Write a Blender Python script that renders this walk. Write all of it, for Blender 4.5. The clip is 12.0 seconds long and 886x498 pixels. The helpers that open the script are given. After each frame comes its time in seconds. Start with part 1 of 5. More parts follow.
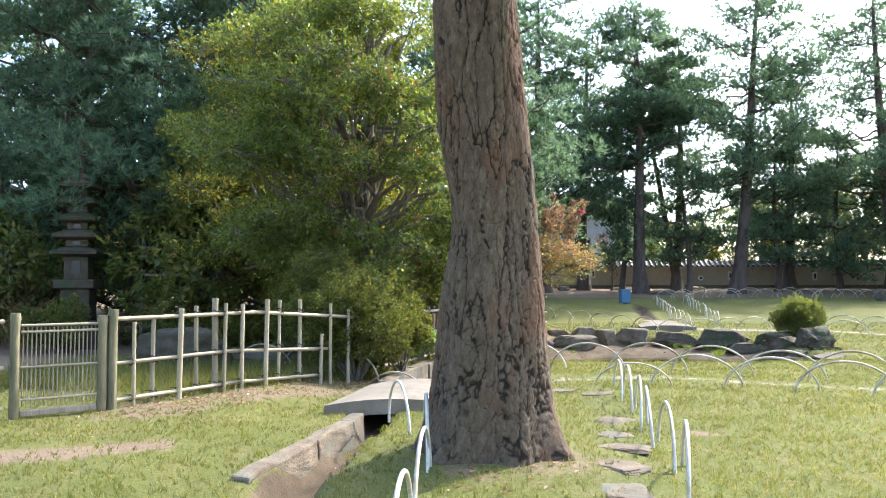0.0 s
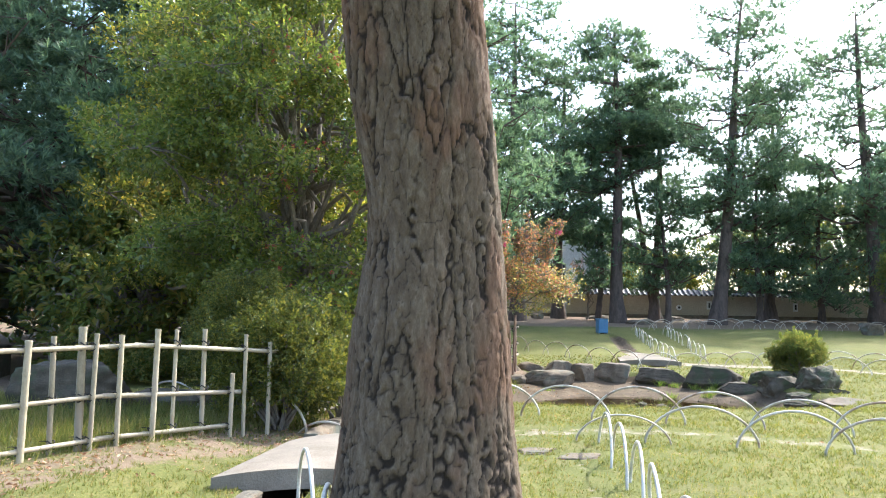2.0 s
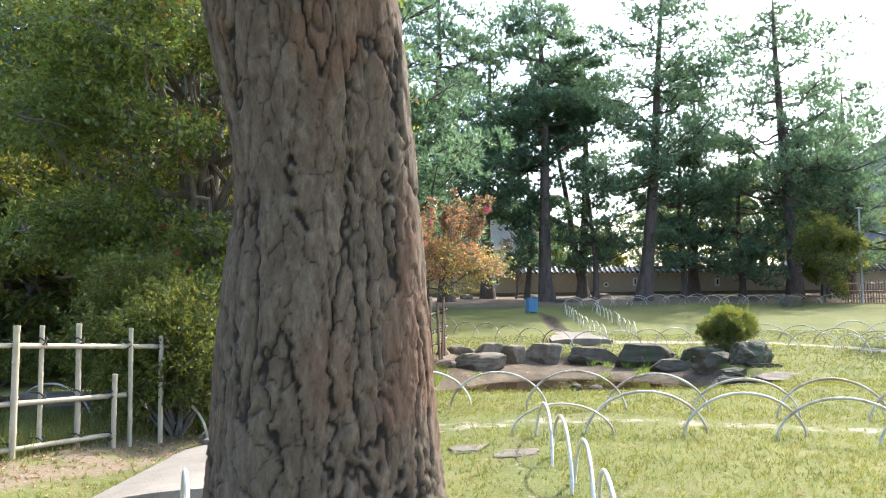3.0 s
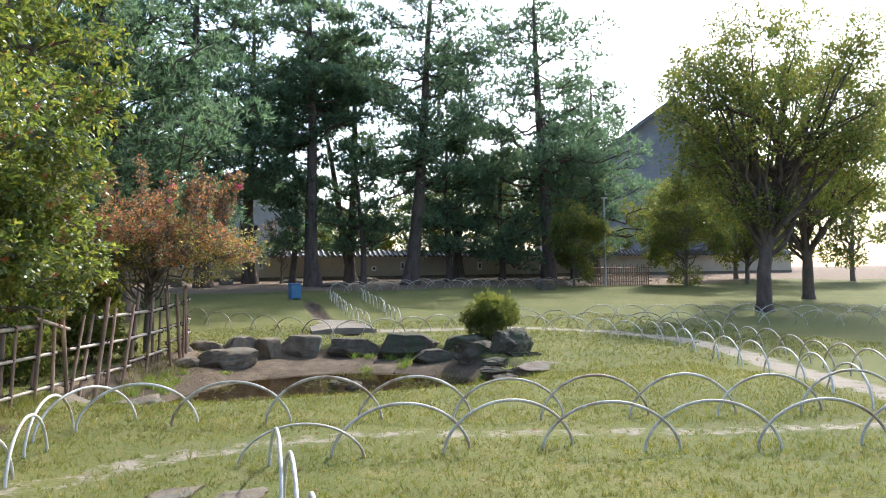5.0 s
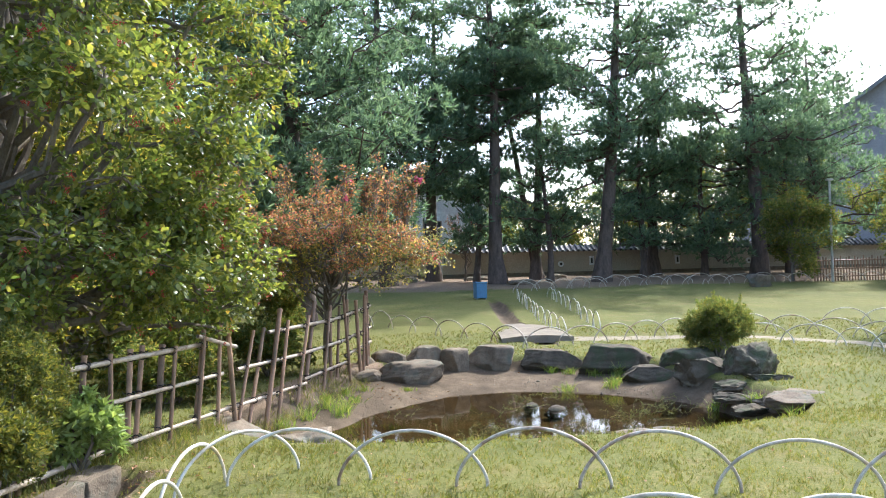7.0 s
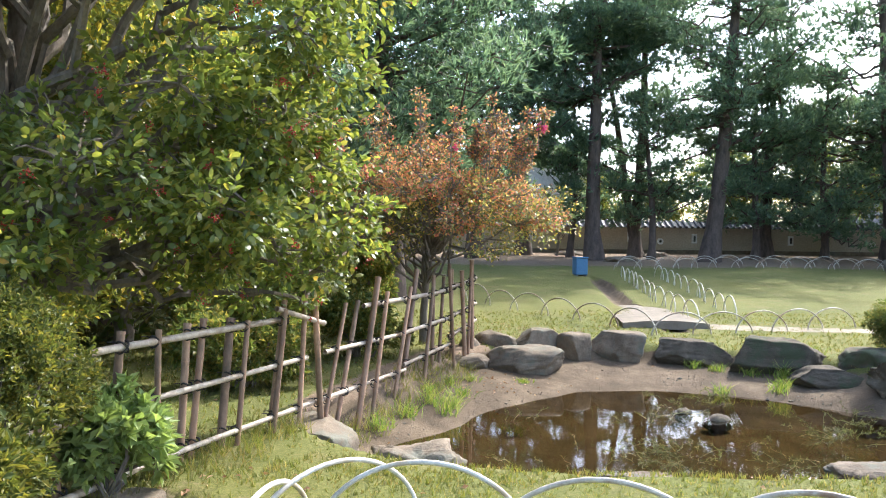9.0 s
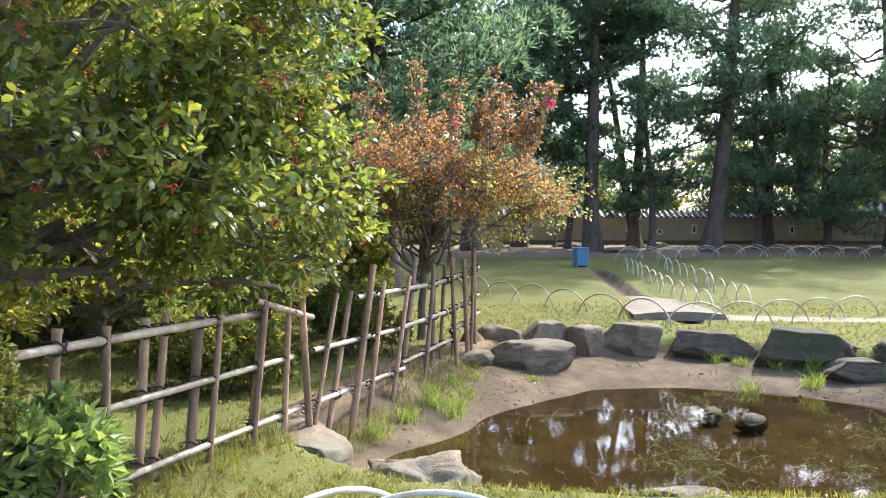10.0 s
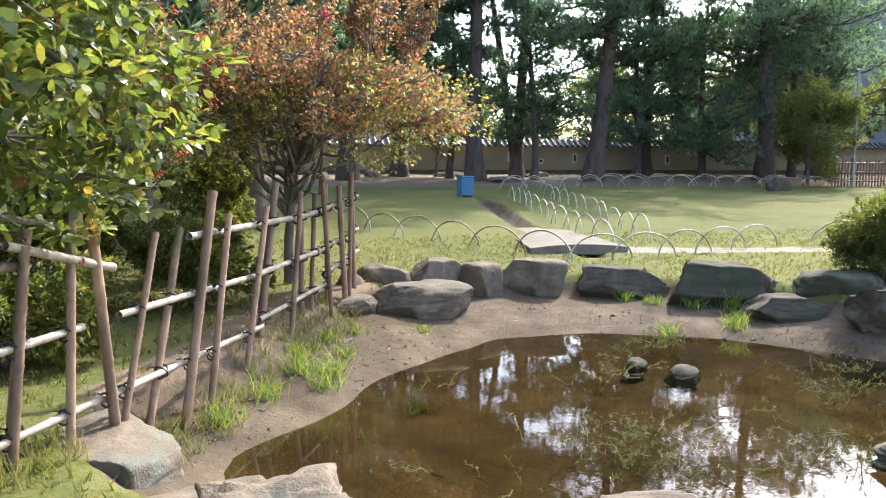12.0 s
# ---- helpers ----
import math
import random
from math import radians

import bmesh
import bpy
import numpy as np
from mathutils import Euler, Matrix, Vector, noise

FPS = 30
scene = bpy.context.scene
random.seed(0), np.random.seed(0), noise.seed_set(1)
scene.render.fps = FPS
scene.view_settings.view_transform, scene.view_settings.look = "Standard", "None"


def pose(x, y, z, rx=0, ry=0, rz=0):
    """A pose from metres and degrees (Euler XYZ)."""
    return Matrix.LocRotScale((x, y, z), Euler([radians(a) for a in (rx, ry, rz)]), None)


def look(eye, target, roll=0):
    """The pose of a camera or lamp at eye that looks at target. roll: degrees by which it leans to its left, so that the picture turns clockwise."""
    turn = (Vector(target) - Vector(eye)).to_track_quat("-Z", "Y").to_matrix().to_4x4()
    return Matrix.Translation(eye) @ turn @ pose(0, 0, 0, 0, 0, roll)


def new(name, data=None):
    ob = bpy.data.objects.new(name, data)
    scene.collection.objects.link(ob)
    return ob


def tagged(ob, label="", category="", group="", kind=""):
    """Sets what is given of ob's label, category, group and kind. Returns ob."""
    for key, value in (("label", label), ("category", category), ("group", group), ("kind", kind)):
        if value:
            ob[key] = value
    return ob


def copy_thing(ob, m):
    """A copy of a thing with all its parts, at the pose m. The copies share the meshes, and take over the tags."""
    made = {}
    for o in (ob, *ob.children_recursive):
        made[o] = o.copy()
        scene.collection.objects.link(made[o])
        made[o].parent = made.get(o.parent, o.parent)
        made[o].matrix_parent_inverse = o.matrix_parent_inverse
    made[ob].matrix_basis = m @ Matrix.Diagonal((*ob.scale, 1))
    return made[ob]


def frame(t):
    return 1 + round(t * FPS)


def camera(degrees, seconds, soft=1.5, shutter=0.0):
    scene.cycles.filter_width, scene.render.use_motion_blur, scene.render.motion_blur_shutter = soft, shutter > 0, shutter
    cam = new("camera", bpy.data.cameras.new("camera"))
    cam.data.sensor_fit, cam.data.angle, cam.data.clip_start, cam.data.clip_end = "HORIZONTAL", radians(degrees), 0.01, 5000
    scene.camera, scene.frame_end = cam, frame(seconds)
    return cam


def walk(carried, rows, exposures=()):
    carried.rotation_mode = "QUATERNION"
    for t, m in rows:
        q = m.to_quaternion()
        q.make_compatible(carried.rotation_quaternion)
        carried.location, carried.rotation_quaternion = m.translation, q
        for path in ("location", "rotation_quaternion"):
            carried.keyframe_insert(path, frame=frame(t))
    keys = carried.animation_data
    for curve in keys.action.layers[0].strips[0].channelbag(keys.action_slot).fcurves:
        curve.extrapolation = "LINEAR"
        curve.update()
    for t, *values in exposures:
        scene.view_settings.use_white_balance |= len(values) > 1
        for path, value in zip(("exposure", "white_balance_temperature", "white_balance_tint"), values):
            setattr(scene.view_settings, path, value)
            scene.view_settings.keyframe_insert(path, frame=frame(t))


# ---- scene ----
cam = camera(61.3, 12.0, soft=1.0)
PATH = [
    (0, (0.24, 0.13, 1.379), (0.15, 2.125, 1.474), -0.1),
    (0.5, (0.292, 0.59, 1.394), (0.184, 2.585, 1.482), -0.5),
    (1, (0.38, 1.131, 1.42), (0.168, 3.115, 1.559), -0.1),
    (1.5, (0.403, 1.633, 1.424), (0.291, 3.622, 1.602), 0.1),
    (2, (0.459, 2.152, 1.429), (0.436, 4.146, 1.59), 0.9),
    (2.5, (0.439, 2.646, 1.442), (0.539, 4.638, 1.584), 0.4),
    (3, (0.564, 3.072, 1.435), (0.732, 5.062, 1.549), -0.6),
    (3.5, (0.69, 3.555, 1.426), (0.915, 5.54, 1.525), -0.7),
    (3.7, (0.775, 3.702, 1.457), (1.085, 5.675, 1.555), -0.6),
    (5.3, (1.209, 4.639, 1.586), (1.986, 6.481, 1.649), -0.8),
    (5.5, (1.273, 4.884, 1.629), (1.881, 6.786, 1.753), -0.6),
    (6, (1.359, 5.406, 1.595), (1.684, 7.377, 1.703), 0.1),
    (6.5, (1.414, 5.87, 1.66), (1.728, 7.845, 1.705), -1.5),
    (7, (1.427, 6.41, 1.702), (1.718, 8.388, 1.752), -1.4),
    (7.2, (1.398, 6.621, 1.678), (1.645, 8.605, 1.716), -1.1),
    (8.8, (1.065, 8.51, 1.593), (1.172, 10.508, 1.588), 1.1),
    (9, (1.028, 8.669, 1.588), (1.12, 10.666, 1.569), 0.7),
    (9.5, (1.005, 9.097, 1.528), (1.046, 11.096, 1.545), -0.1),
    (10, (0.972, 9.561, 1.47), (1.084, 11.558, 1.438), 0.1),
    (10.5, (0.989, 10.017, 1.445), (1.151, 12.01, 1.398), 0.6),
    (11, (1.004, 10.472, 1.406), (1.166, 12.465, 1.353), 1.7),
    (11.5, (1.062, 10.879, 1.378), (1.366, 12.847, 1.195), 0.5),
    (12, (1.132, 11.275, 1.361), (1.566, 13.216, 1.148), 0.1),
]
EXPOSURES = [(0.0, 2.2, 5950, 8), (2.5, 2.35, 5900, 8), (3.7, 2.2, 6000, 9), (5.3, 1.55, 5850, 9), (6.5, 1.88, 5850, 9), (9.5, 2.25, 6000, 10), (12.0, 2.2, 6000, 10)]
walk(cam, [(t, look(eye, target, roll)) for t, eye, target, roll in PATH], EXPOSURES)

# ---- sky, sun, exposure ----
SUN_AZ, SUN_EL = radians(49), radians(43)
SUN_DIR = Vector((math.sin(SUN_AZ) * math.cos(SUN_EL), math.cos(SUN_AZ) * math.cos(SUN_EL), math.sin(SUN_EL)))
world = bpy.data.worlds.new("sky")
scene.world = world
world.use_nodes = True
wn = world.node_tree.nodes
sky = wn.new("ShaderNodeTexSky")
sky.sky_type = "NISHITA"
sky.sun_disc = False
sky.sun_elevation, sky.sun_rotation = SUN_EL, SUN_AZ
sky.air_density, sky.dust_density, sky.ozone_density = 1.0, 3.0, 1.0
world.node_tree.links.new(sky.outputs[0], wn["Background"].inputs[0])
wn["Background"].inputs[1].default_value = 0.15
sun_data = bpy.data.lights.new("sun", "SUN")
sun_data.energy, sun_data.angle, sun_data.color = 2.0, radians(0.6), (1.0, 0.93, 0.82)
sun = new("sun", sun_data)
sun.matrix_world = look(SUN_DIR * 60, (0, 0, 0))

# ---- materials ----
MATS = {}


def nodes_of(name):
    m = bpy.data.materials.new(name)
    m.use_nodes = True
    MATS[name] = m
    return m, m.node_tree.nodes, m.node_tree.links, m.node_tree.nodes["Principled BSDF"]


def ramp(nt, links, fac, stops):
    r = nt.new("ShaderNodeValToRGB")
    e = r.color_ramp.elements
    while len(e) < len(stops):
        e.new(0.5)
    for el, (p, c) in zip(e, stops):
        el.position, el.color = p, (*c, 1)
    links.new(fac, r.inputs[0])
    return r.outputs[0]


def noise_tex(nt, links, vec, scale, detail=5, rough=0.6):
    n = nt.new("ShaderNodeTexNoise")
    n.inputs["Scale"].default_value, n.inputs["Detail"].default_value, n.inputs["Roughness"].default_value = scale, detail, rough
    links.new(vec, n.inputs["Vector"])
    return n.outputs[0]


def mixc(nt, links, fac, a, b, mode="MIX"):
    x = nt.new("ShaderNodeMix")
    x.data_type, x.blend_type = "RGBA", mode
    for sock, v in ((x.inputs[0], fac), (x.inputs[6], a), (x.inputs[7], b)):
        if isinstance(v, (int, float)):
            sock.default_value = v
        elif isinstance(v, tuple):
            sock.default_value = (*v, 1)
        else:
            links.new(v, sock)
    return x.outputs[2]


def surface(name, stops, scale=6.0, fine=60.0, rough=0.8, bump=0.3, metal=0.0, stretch=(1, 1, 1), stain=None, spec=0.4, vary=0.0):
    """A two-scale procedural surface: broad tone, fine grain, relief, and stains if given."""
    m, nt, links, bsdf = nodes_of(name)
    geo = nt.new("ShaderNodeNewGeometry")
    mp = nt.new("ShaderNodeMapping")
    mp.inputs["Scale"].default_value = stretch
    links.new(geo.outputs["Position"], mp.inputs[0])
    v = mp.outputs[0]
    big = noise_tex(nt, links, v, scale)
    small = noise_tex(nt, links, v, fine, 4)
    c = ramp(nt, links, big, stops)
    g = ramp(nt, links, small, [(0.25, (0.62, 0.62, 0.62)), (0.75, (1.18, 1.18, 1.18))])
    c = mixc(nt, links, 0.8, c, g, "MULTIPLY")
    if stain:
        sn = ramp(nt, links, noise_tex(nt, links, v, scale * 0.37, 6, 0.7), [(0.5, (0, 0, 0)), (0.62, (1, 1, 1))])
        c = mixc(nt, links, sn, c, stain)
    if vary:
        oi = nt.new("ShaderNodeObjectInfo")
        rr = ramp(nt, links, oi.outputs["Random"], [(0, (1 - vary,) * 3), (1, (1 + vary,) * 3)])
        c = mixc(nt, links, 1.0, c, rr, "MULTIPLY")
    links.new(c, bsdf.inputs["Base Color"])
    bsdf.inputs["Roughness"].default_value, bsdf.inputs["Metallic"].default_value = rough, metal
    bsdf.inputs["Specular IOR Level"].default_value = spec
    if bump:
        b = nt.new("ShaderNodeBump")
        b.inputs["Strength"].default_value, b.inputs["Distance"].default_value = bump, 0.02
        links.new(mixc(nt, links, 0.5, big, small), b.inputs["Height"])
        links.new(b.outputs[0], bsdf.inputs["Normal"])
    return m


def leafy(name, stops, glow, through_light=0.4, rough=0.45, spec=0.4):
    """Leaves: tone by leaf, some light passing through the blade."""
    m, nt, links, bsdf = nodes_of(name)
    geo = nt.new("ShaderNodeNewGeometry")
    c = ramp(nt, links, geo.outputs["Random Per Island"], stops)
    patch = ramp(nt, links, noise_tex(nt, links, geo.outputs["Position"], 1.3, 3), [(0.3, (0.75, 0.75, 0.75)), (0.7, (1.2, 1.2, 1.15))])
    c = mixc(nt, links, 1.0, c, patch, "MULTIPLY")
    links.new(c, bsdf.inputs["Base Color"])
    bsdf.inputs["Roughness"].default_value = rough
    bsdf.inputs["Specular IOR Level"].default_value = spec
    tr = nt.new("ShaderNodeBsdfTranslucent")
    links.new(mixc(nt, links, 1.0, c, glow, "MULTIPLY"), tr.inputs[0])
    mx = nt.new("ShaderNodeMixShader")
    mx.inputs[0].default_value = through_light
    links.new(bsdf.outputs[0], mx.inputs[1])
    links.new(tr.outputs[0], mx.inputs[2])
    links.new(mx.outputs[0], nt["Material Output"].inputs[0])
    return m


stone = surface("stone", [(0.3, (0.104, 0.079, 0.054)), (0.55, (0.180, 0.141, 0.099)), (0.75, (0.266, 0.212, 0.151))], 4.5, 55, 0.95, 1.0, stain=(0.13, 0.13, 0.10), vary=0.15)
dark_stone = surface("dark_stone", [(0.3, (0.061, 0.048, 0.032)), (0.6, (0.112, 0.090, 0.062)), (0.8, (0.180, 0.149, 0.105))], 6, 60, 0.95, 1.0, stain=(0.06, 0.07, 0.035), vary=0.15)
concrete = surface("concrete", [(0.35, (0.172, 0.143, 0.108)), (0.65, (0.260, 0.220, 0.170))], 2.6, 70, 0.95, 0.7, stain=(0.19, 0.165, 0.13))
# storehouse wall: shade and haze put into a dark grey colour
shaded_wall = surface("shaded_wall", [(0.3, (0.16, 0.16, 0.165)), (0.7, (0.25, 0.25, 0.255))], 0.6, 12, 0.9, 0.2)
bamboo_light = surface("bamboo_light", [(0.3, (0.274, 0.225, 0.145)), (0.7, (0.404, 0.346, 0.238))], 9, 60, 0.5, 0.15, stretch=(1, 1, 0.4), stain=(0.30, 0.25, 0.18), vary=0.2)
bamboo_brown = surface("bamboo_brown", [(0.3, (0.202, 0.116, 0.072)), (0.6, (0.331, 0.204, 0.130)), (0.8, (0.460, 0.312, 0.209))], 8, 60, 0.5, 0.2, stretch=(1, 1, 0.35), stain=(0.12, 0.08, 0.05), vary=0.3)
bamboo_rail = surface("bamboo_rail", [(0.3, (0.289, 0.230, 0.170)), (0.7, (0.510, 0.442, 0.357))], 8, 60, 0.45, 0.15, stain=(0.20, 0.14, 0.09), vary=0.15)
old_post = surface("old_post", [(0.3, (0.119, 0.102, 0.060)), (0.7, (0.255, 0.221, 0.128))], 7, 70, 0.8, 0.5, stretch=(1, 1, 0.15), stain=(0.09, 0.09, 0.05))
cord = surface("cord", [(0.3, (0.02, 0.018, 0.016)), (0.7, (0.05, 0.045, 0.04))], 40, 200, 0.9, 0.4)
white_pipe = surface("white_pipe", [(0.35, (0.504, 0.467, 0.390)), (0.6, (0.655, 0.623, 0.546))], 7, 90, 0.45, 0.1, stain=(0.40, 0.32, 0.22))
worn_pipe = surface("worn_pipe", [(0.3, (0.30, 0.25, 0.18)), (0.55, (0.50, 0.45, 0.36)), (0.75, (0.68, 0.64, 0.55))], 6, 80, 0.5, 0.15, stain=(0.22, 0.14, 0.09))
bark_far = surface("pine_bark", [(0.3, (0.055, 0.042, 0.034)), (0.7, (0.16, 0.115, 0.09))], 5, 25, 0.95, 0.8, stretch=(1, 1, 0.35))
bark_smooth = surface("smooth_bark", [(0.3, (0.10, 0.085, 0.07)), (0.7, (0.24, 0.20, 0.16))], 5, 40, 0.85, 0.4, stretch=(1, 1, 0.4))
plaster = surface("wall_plaster", [(0.3, (0.42, 0.36, 0.27)), (0.7, (0.56, 0.49, 0.38))], 0.5, 14, 0.95, 0.2, stain=(0.34, 0.29, 0.22))
white_plaster = surface("white_plaster", [(0.3, (0.68, 0.68, 0.66)), (0.7, (0.80, 0.80, 0.78))], 0.6, 12, 0.9, 0.1)
roof_tile = surface("roof_tile", [(0.3, (0.07, 0.075, 0.08)), (0.7, (0.15, 0.155, 0.16))], 2, 20, 0.55, 0.3, vary=0.2)
blue_paint = surface("blue_paint", [(0.3, (0.065, 0.17, 0.31)), (0.7, (0.09, 0.22, 0.37))], 3, 40, 0.5, 0.1)
grey_metal = surface("grey_metal", [(0.3, (0.32, 0.32, 0.31)), (0.7, (0.45, 0.45, 0.43))], 5, 60, 0.4, 0.05, metal=0.6)
weathered_wood = surface("weathered_wood", [(0.3, (0.20, 0.16, 0.12)), (0.7, (0.36, 0.30, 0.23))], 8, 60, 0.85, 0.3, stretch=(1, 1, 0.2))
pink_plaster = surface("pink_plaster", [(0.3, (0.50, 0.30, 0.25)), (0.7, (0.62, 0.40, 0.33))], 0.8, 14, 0.9, 0.1)
# window panes; also the painted shade of loophole and pagoda holes
dark_glass_and_holes = surface("glass_and_hole_shade", [(0.3, (0.03, 0.035, 0.04)), (0.7, (0.06, 0.065, 0.07))], 0.5, 5, 0.1, 0.0)
leaf_holly = leafy("holly_leaf", [(0.0, (0.059, 0.091, 0.030)), (0.45, (0.100, 0.139, 0.039)), (0.85, (0.160, 0.185, 0.052)), (0.985, (0.205, 0.201, 0.057)), (1.0, (0.342, 0.227, 0.069))], (2.4, 2.2, 1.1), 0.46, 0.38, 0.5)
leaf_yellowing = leafy("yellowing_leaf", [(0.0, (0.07, 0.095, 0.028)), (0.55, (0.13, 0.155, 0.04)), (0.82, (0.22, 0.21, 0.05)), (1.0, (0.46, 0.36, 0.07))], (2.3, 2.1, 1.1), 0.46, 0.35, 0.5)
leaf_bush = leafy("bush_leaf", [(0.0, (0.050, 0.071, 0.020)), (0.6, (0.107, 0.123, 0.028)), (1.0, (0.206, 0.190, 0.041))], (1.9, 1.8, 1.0), 0.42)
leaf_red = leafy("myrtle_leaf", [(0.0, (0.095, 0.126, 0.047)), (0.30, (0.163, 0.158, 0.065)), (0.46, (0.292, 0.149, 0.077)), (0.68, (0.404, 0.130, 0.095)), (0.85, (0.421, 0.233, 0.077)), (1.0, (0.413, 0.353, 0.138))], (1.7, 1.6, 1.4), 0.46)
leaf_turning = leafy("turning_leaf", [(0.0, (0.08, 0.11, 0.04)), (0.5, (0.15, 0.16, 0.06)), (0.8, (0.32, 0.26, 0.07)), (1.0, (0.46, 0.33, 0.09))], (1.8, 1.7, 1.2), 0.46)
petal_pink = leafy("pink_petal", [(0.0, (0.50, 0.05, 0.16)), (1.0, (0.65, 0.10, 0.25))], (1.5, 1.2, 1.3), 0.3)
leaf_far = leafy("far_leaf", [(0.0, (0.066, 0.102, 0.030)), (0.6, (0.120, 0.144, 0.042)), (1.0, (0.216, 0.180, 0.054))], (2.2, 2.1, 1.2), 0.45)
leaf_weed = leafy("weed_leaf", [(0.0, (0.149, 0.208, 0.072)), (1.0, (0.284, 0.351, 0.143))], (1.7, 1.7, 0.9), 0.4)
needle = leafy("pine_needle", [(0.0, (0.056, 0.096, 0.064)), (0.6, (0.088, 0.135, 0.086)), (1.0, (0.122, 0.17, 0.10))], (2.5, 2.5, 1.9), 0.46, 0.5)
blade = leafy("grass_blade", [(0.0, (0.084, 0.104, 0.025)), (0.5, (0.137, 0.148, 0.037)), (0.8, (0.201, 0.179, 0.062)), (1.0, (0.261, 0.198, 0.104))], (1.6, 1.6, 0.9), 0.5)
reed = leafy("water_grass", [(0.0, (0.084, 0.143, 0.028)), (0.6, (0.156, 0.221, 0.044)), (1.0, (0.300, 0.273, 0.110))], (1.7, 1.7, 0.9), 0.45)
pond_weed = leafy("pond_weed", [(0.0, (0.07, 0.085, 0.03)), (0.6, (0.13, 0.135, 0.05)), (1.0, (0.22, 0.18, 0.085))], (1.5, 1.5, 0.9), 0.4)
dry_leaf = leafy("dry_leaf", [(0.0, (0.22, 0.11, 0.06)), (1.0, (0.42, 0.27, 0.14))], (1.3, 1.2, 1.0), 0.2)
berry = surface("red_berry", [(0.3, (0.30, 0.025, 0.018)), (0.7, (0.44, 0.055, 0.03))], 30, 200, 0.3, 0.0)

# water: clear and brown, with a mirror that grows toward grazing view
m, nt, links, bsdf = nodes_of("pond_water")
nt.remove(bsdf)
clear = nt.new("ShaderNodeBsdfTransparent")
clear.inputs[0].default_value = (0.46, 0.38, 0.21, 1)
gloss = nt.new("ShaderNodeBsdfGlossy")
gloss.inputs["Roughness"].default_value = 0.008
fres = nt.new("ShaderNodeFresnel")
fres.inputs[0].default_value = 1.5
geo = nt.new("ShaderNodeNewGeometry")
wb = nt.new("ShaderNodeBump")
wb.inputs["Strength"].default_value, wb.inputs["Distance"].default_value = 0.02, 0.02
links.new(noise_tex(nt, links, geo.outputs["Position"], 9, 3), wb.inputs["Height"])
links.new(wb.outputs[0], gloss.inputs["Normal"])
mx = nt.new("ShaderNodeMixShader")
links.new(fres.outputs[0], mx.inputs[0])
links.new(clear.outputs[0], mx.inputs[1])
links.new(gloss.outputs[0], mx.inputs[2])
links.new(mx.outputs[0], nt["Material Output"].inputs[0])
water_mat = m

# lawn, earth paths, mud: the three lie where the masks of the ground say
m, nt, links, bsdf = nodes_of("lawn_and_earth")
geo = nt.new("ShaderNodeNewGeometry")
P = geo.outputs["Position"]
fine = noise_tex(nt, links, P, 38, 6, 0.7)
mid = noise_tex(nt, links, P, 2.2, 6, 0.65)
broad = noise_tex(nt, links, P, 0.35, 4)
lawn = ramp(nt, links, fine, [(0.3, (0.065, 0.072, 0.018)), (0.5, (0.111, 0.118, 0.031)), (0.72, (0.176, 0.165, 0.058))])
straw = ramp(nt, links, fine, [(0.3, (0.11, 0.085, 0.035)), (0.7, (0.26, 0.21, 0.105))])
dry = ramp(nt, links, mid, [(0.5, (0, 0, 0)), (0.68, (0.5, 0.5, 0.5))])
lawn = mixc(nt, links, dry, lawn, straw)
lawn = mixc(nt, links, 1.0, lawn, ramp(nt, links, broad, [(0.35, (0.85, 0.9, 0.85)), (0.65, (1.15, 1.1, 1.05))]), "MULTIPLY")
earth = ramp(nt, links, fine, [(0.3, (0.12, 0.08, 0.052)), (0.6, (0.225, 0.165, 0.112)), (0.8, (0.32, 0.25, 0.18))])
pale = ramp(nt, links, fine, [(0.3, (0.19, 0.155, 0.115)), (0.6, (0.31, 0.265, 0.205)), (0.8, (0.43, 0.38, 0.31))])
mud = ramp(nt, links, mid, [(0.3, (0.062, 0.045, 0.028)), (0.5, (0.106, 0.078, 0.050)), (0.65, (0.155, 0.116, 0.075)), (0.8, (0.21, 0.158, 0.105))])
mud = mixc(nt, links, 0.5, mud, ramp(nt, links, fine, [(0.3, (0.6, 0.6, 0.6)), (0.7, (1.2, 1.2, 1.2))]), "MULTIPLY")
att = nt.new("ShaderNodeAttribute")
att.attribute_name = "mask"
sep = nt.new("ShaderNodeSeparateColor")
links.new(att.outputs["Color"], sep.inputs[0])


def broken(value, noise_out, lo, hi):
    a = nt.new("ShaderNodeMath")
    a.operation = "ADD"
    links.new(value, a.inputs[0])
    links.new(noise_out, a.inputs[1])
    return ramp(nt, links, a.outputs[0], [(0, (0, 0, 0)), (lo, (0, 0, 0)), (hi, (1, 1, 1))])


def half(sock):
    a = nt.new("ShaderNodeMath")
    a.operation = "MULTIPLY"
    a.inputs[1].default_value = 0.5
    links.new(sock, a.inputs[0])
    return a.outputs[0]


mid_h = half(noise_tex(nt, links, P, 3.2, 7, 0.75))
c = mixc(nt, links, broken(half(sep.outputs[1]), mid_h, 0.50, 0.58), lawn, earth)
c = mixc(nt, links, broken(half(sep.outputs[2]), mid_h, 0.58, 0.64), c, pale)
c = mixc(nt, links, broken(half(sep.outputs[0]), mid_h, 0.46, 0.54), c, mud)
links.new(c, bsdf.inputs["Base Color"])
bsdf.inputs["Roughness"].default_value = 0.95
bsdf.inputs["Specular IOR Level"].default_value = 0.2
gb = nt.new("ShaderNodeBump")
gb.inputs["Strength"].default_value, gb.inputs["Distance"].default_value = 0.6, 0.03
links.new(fine, gb.inputs["Height"])
links.new(gb.outputs[0], bsdf.inputs["Normal"])
ground_mat = m

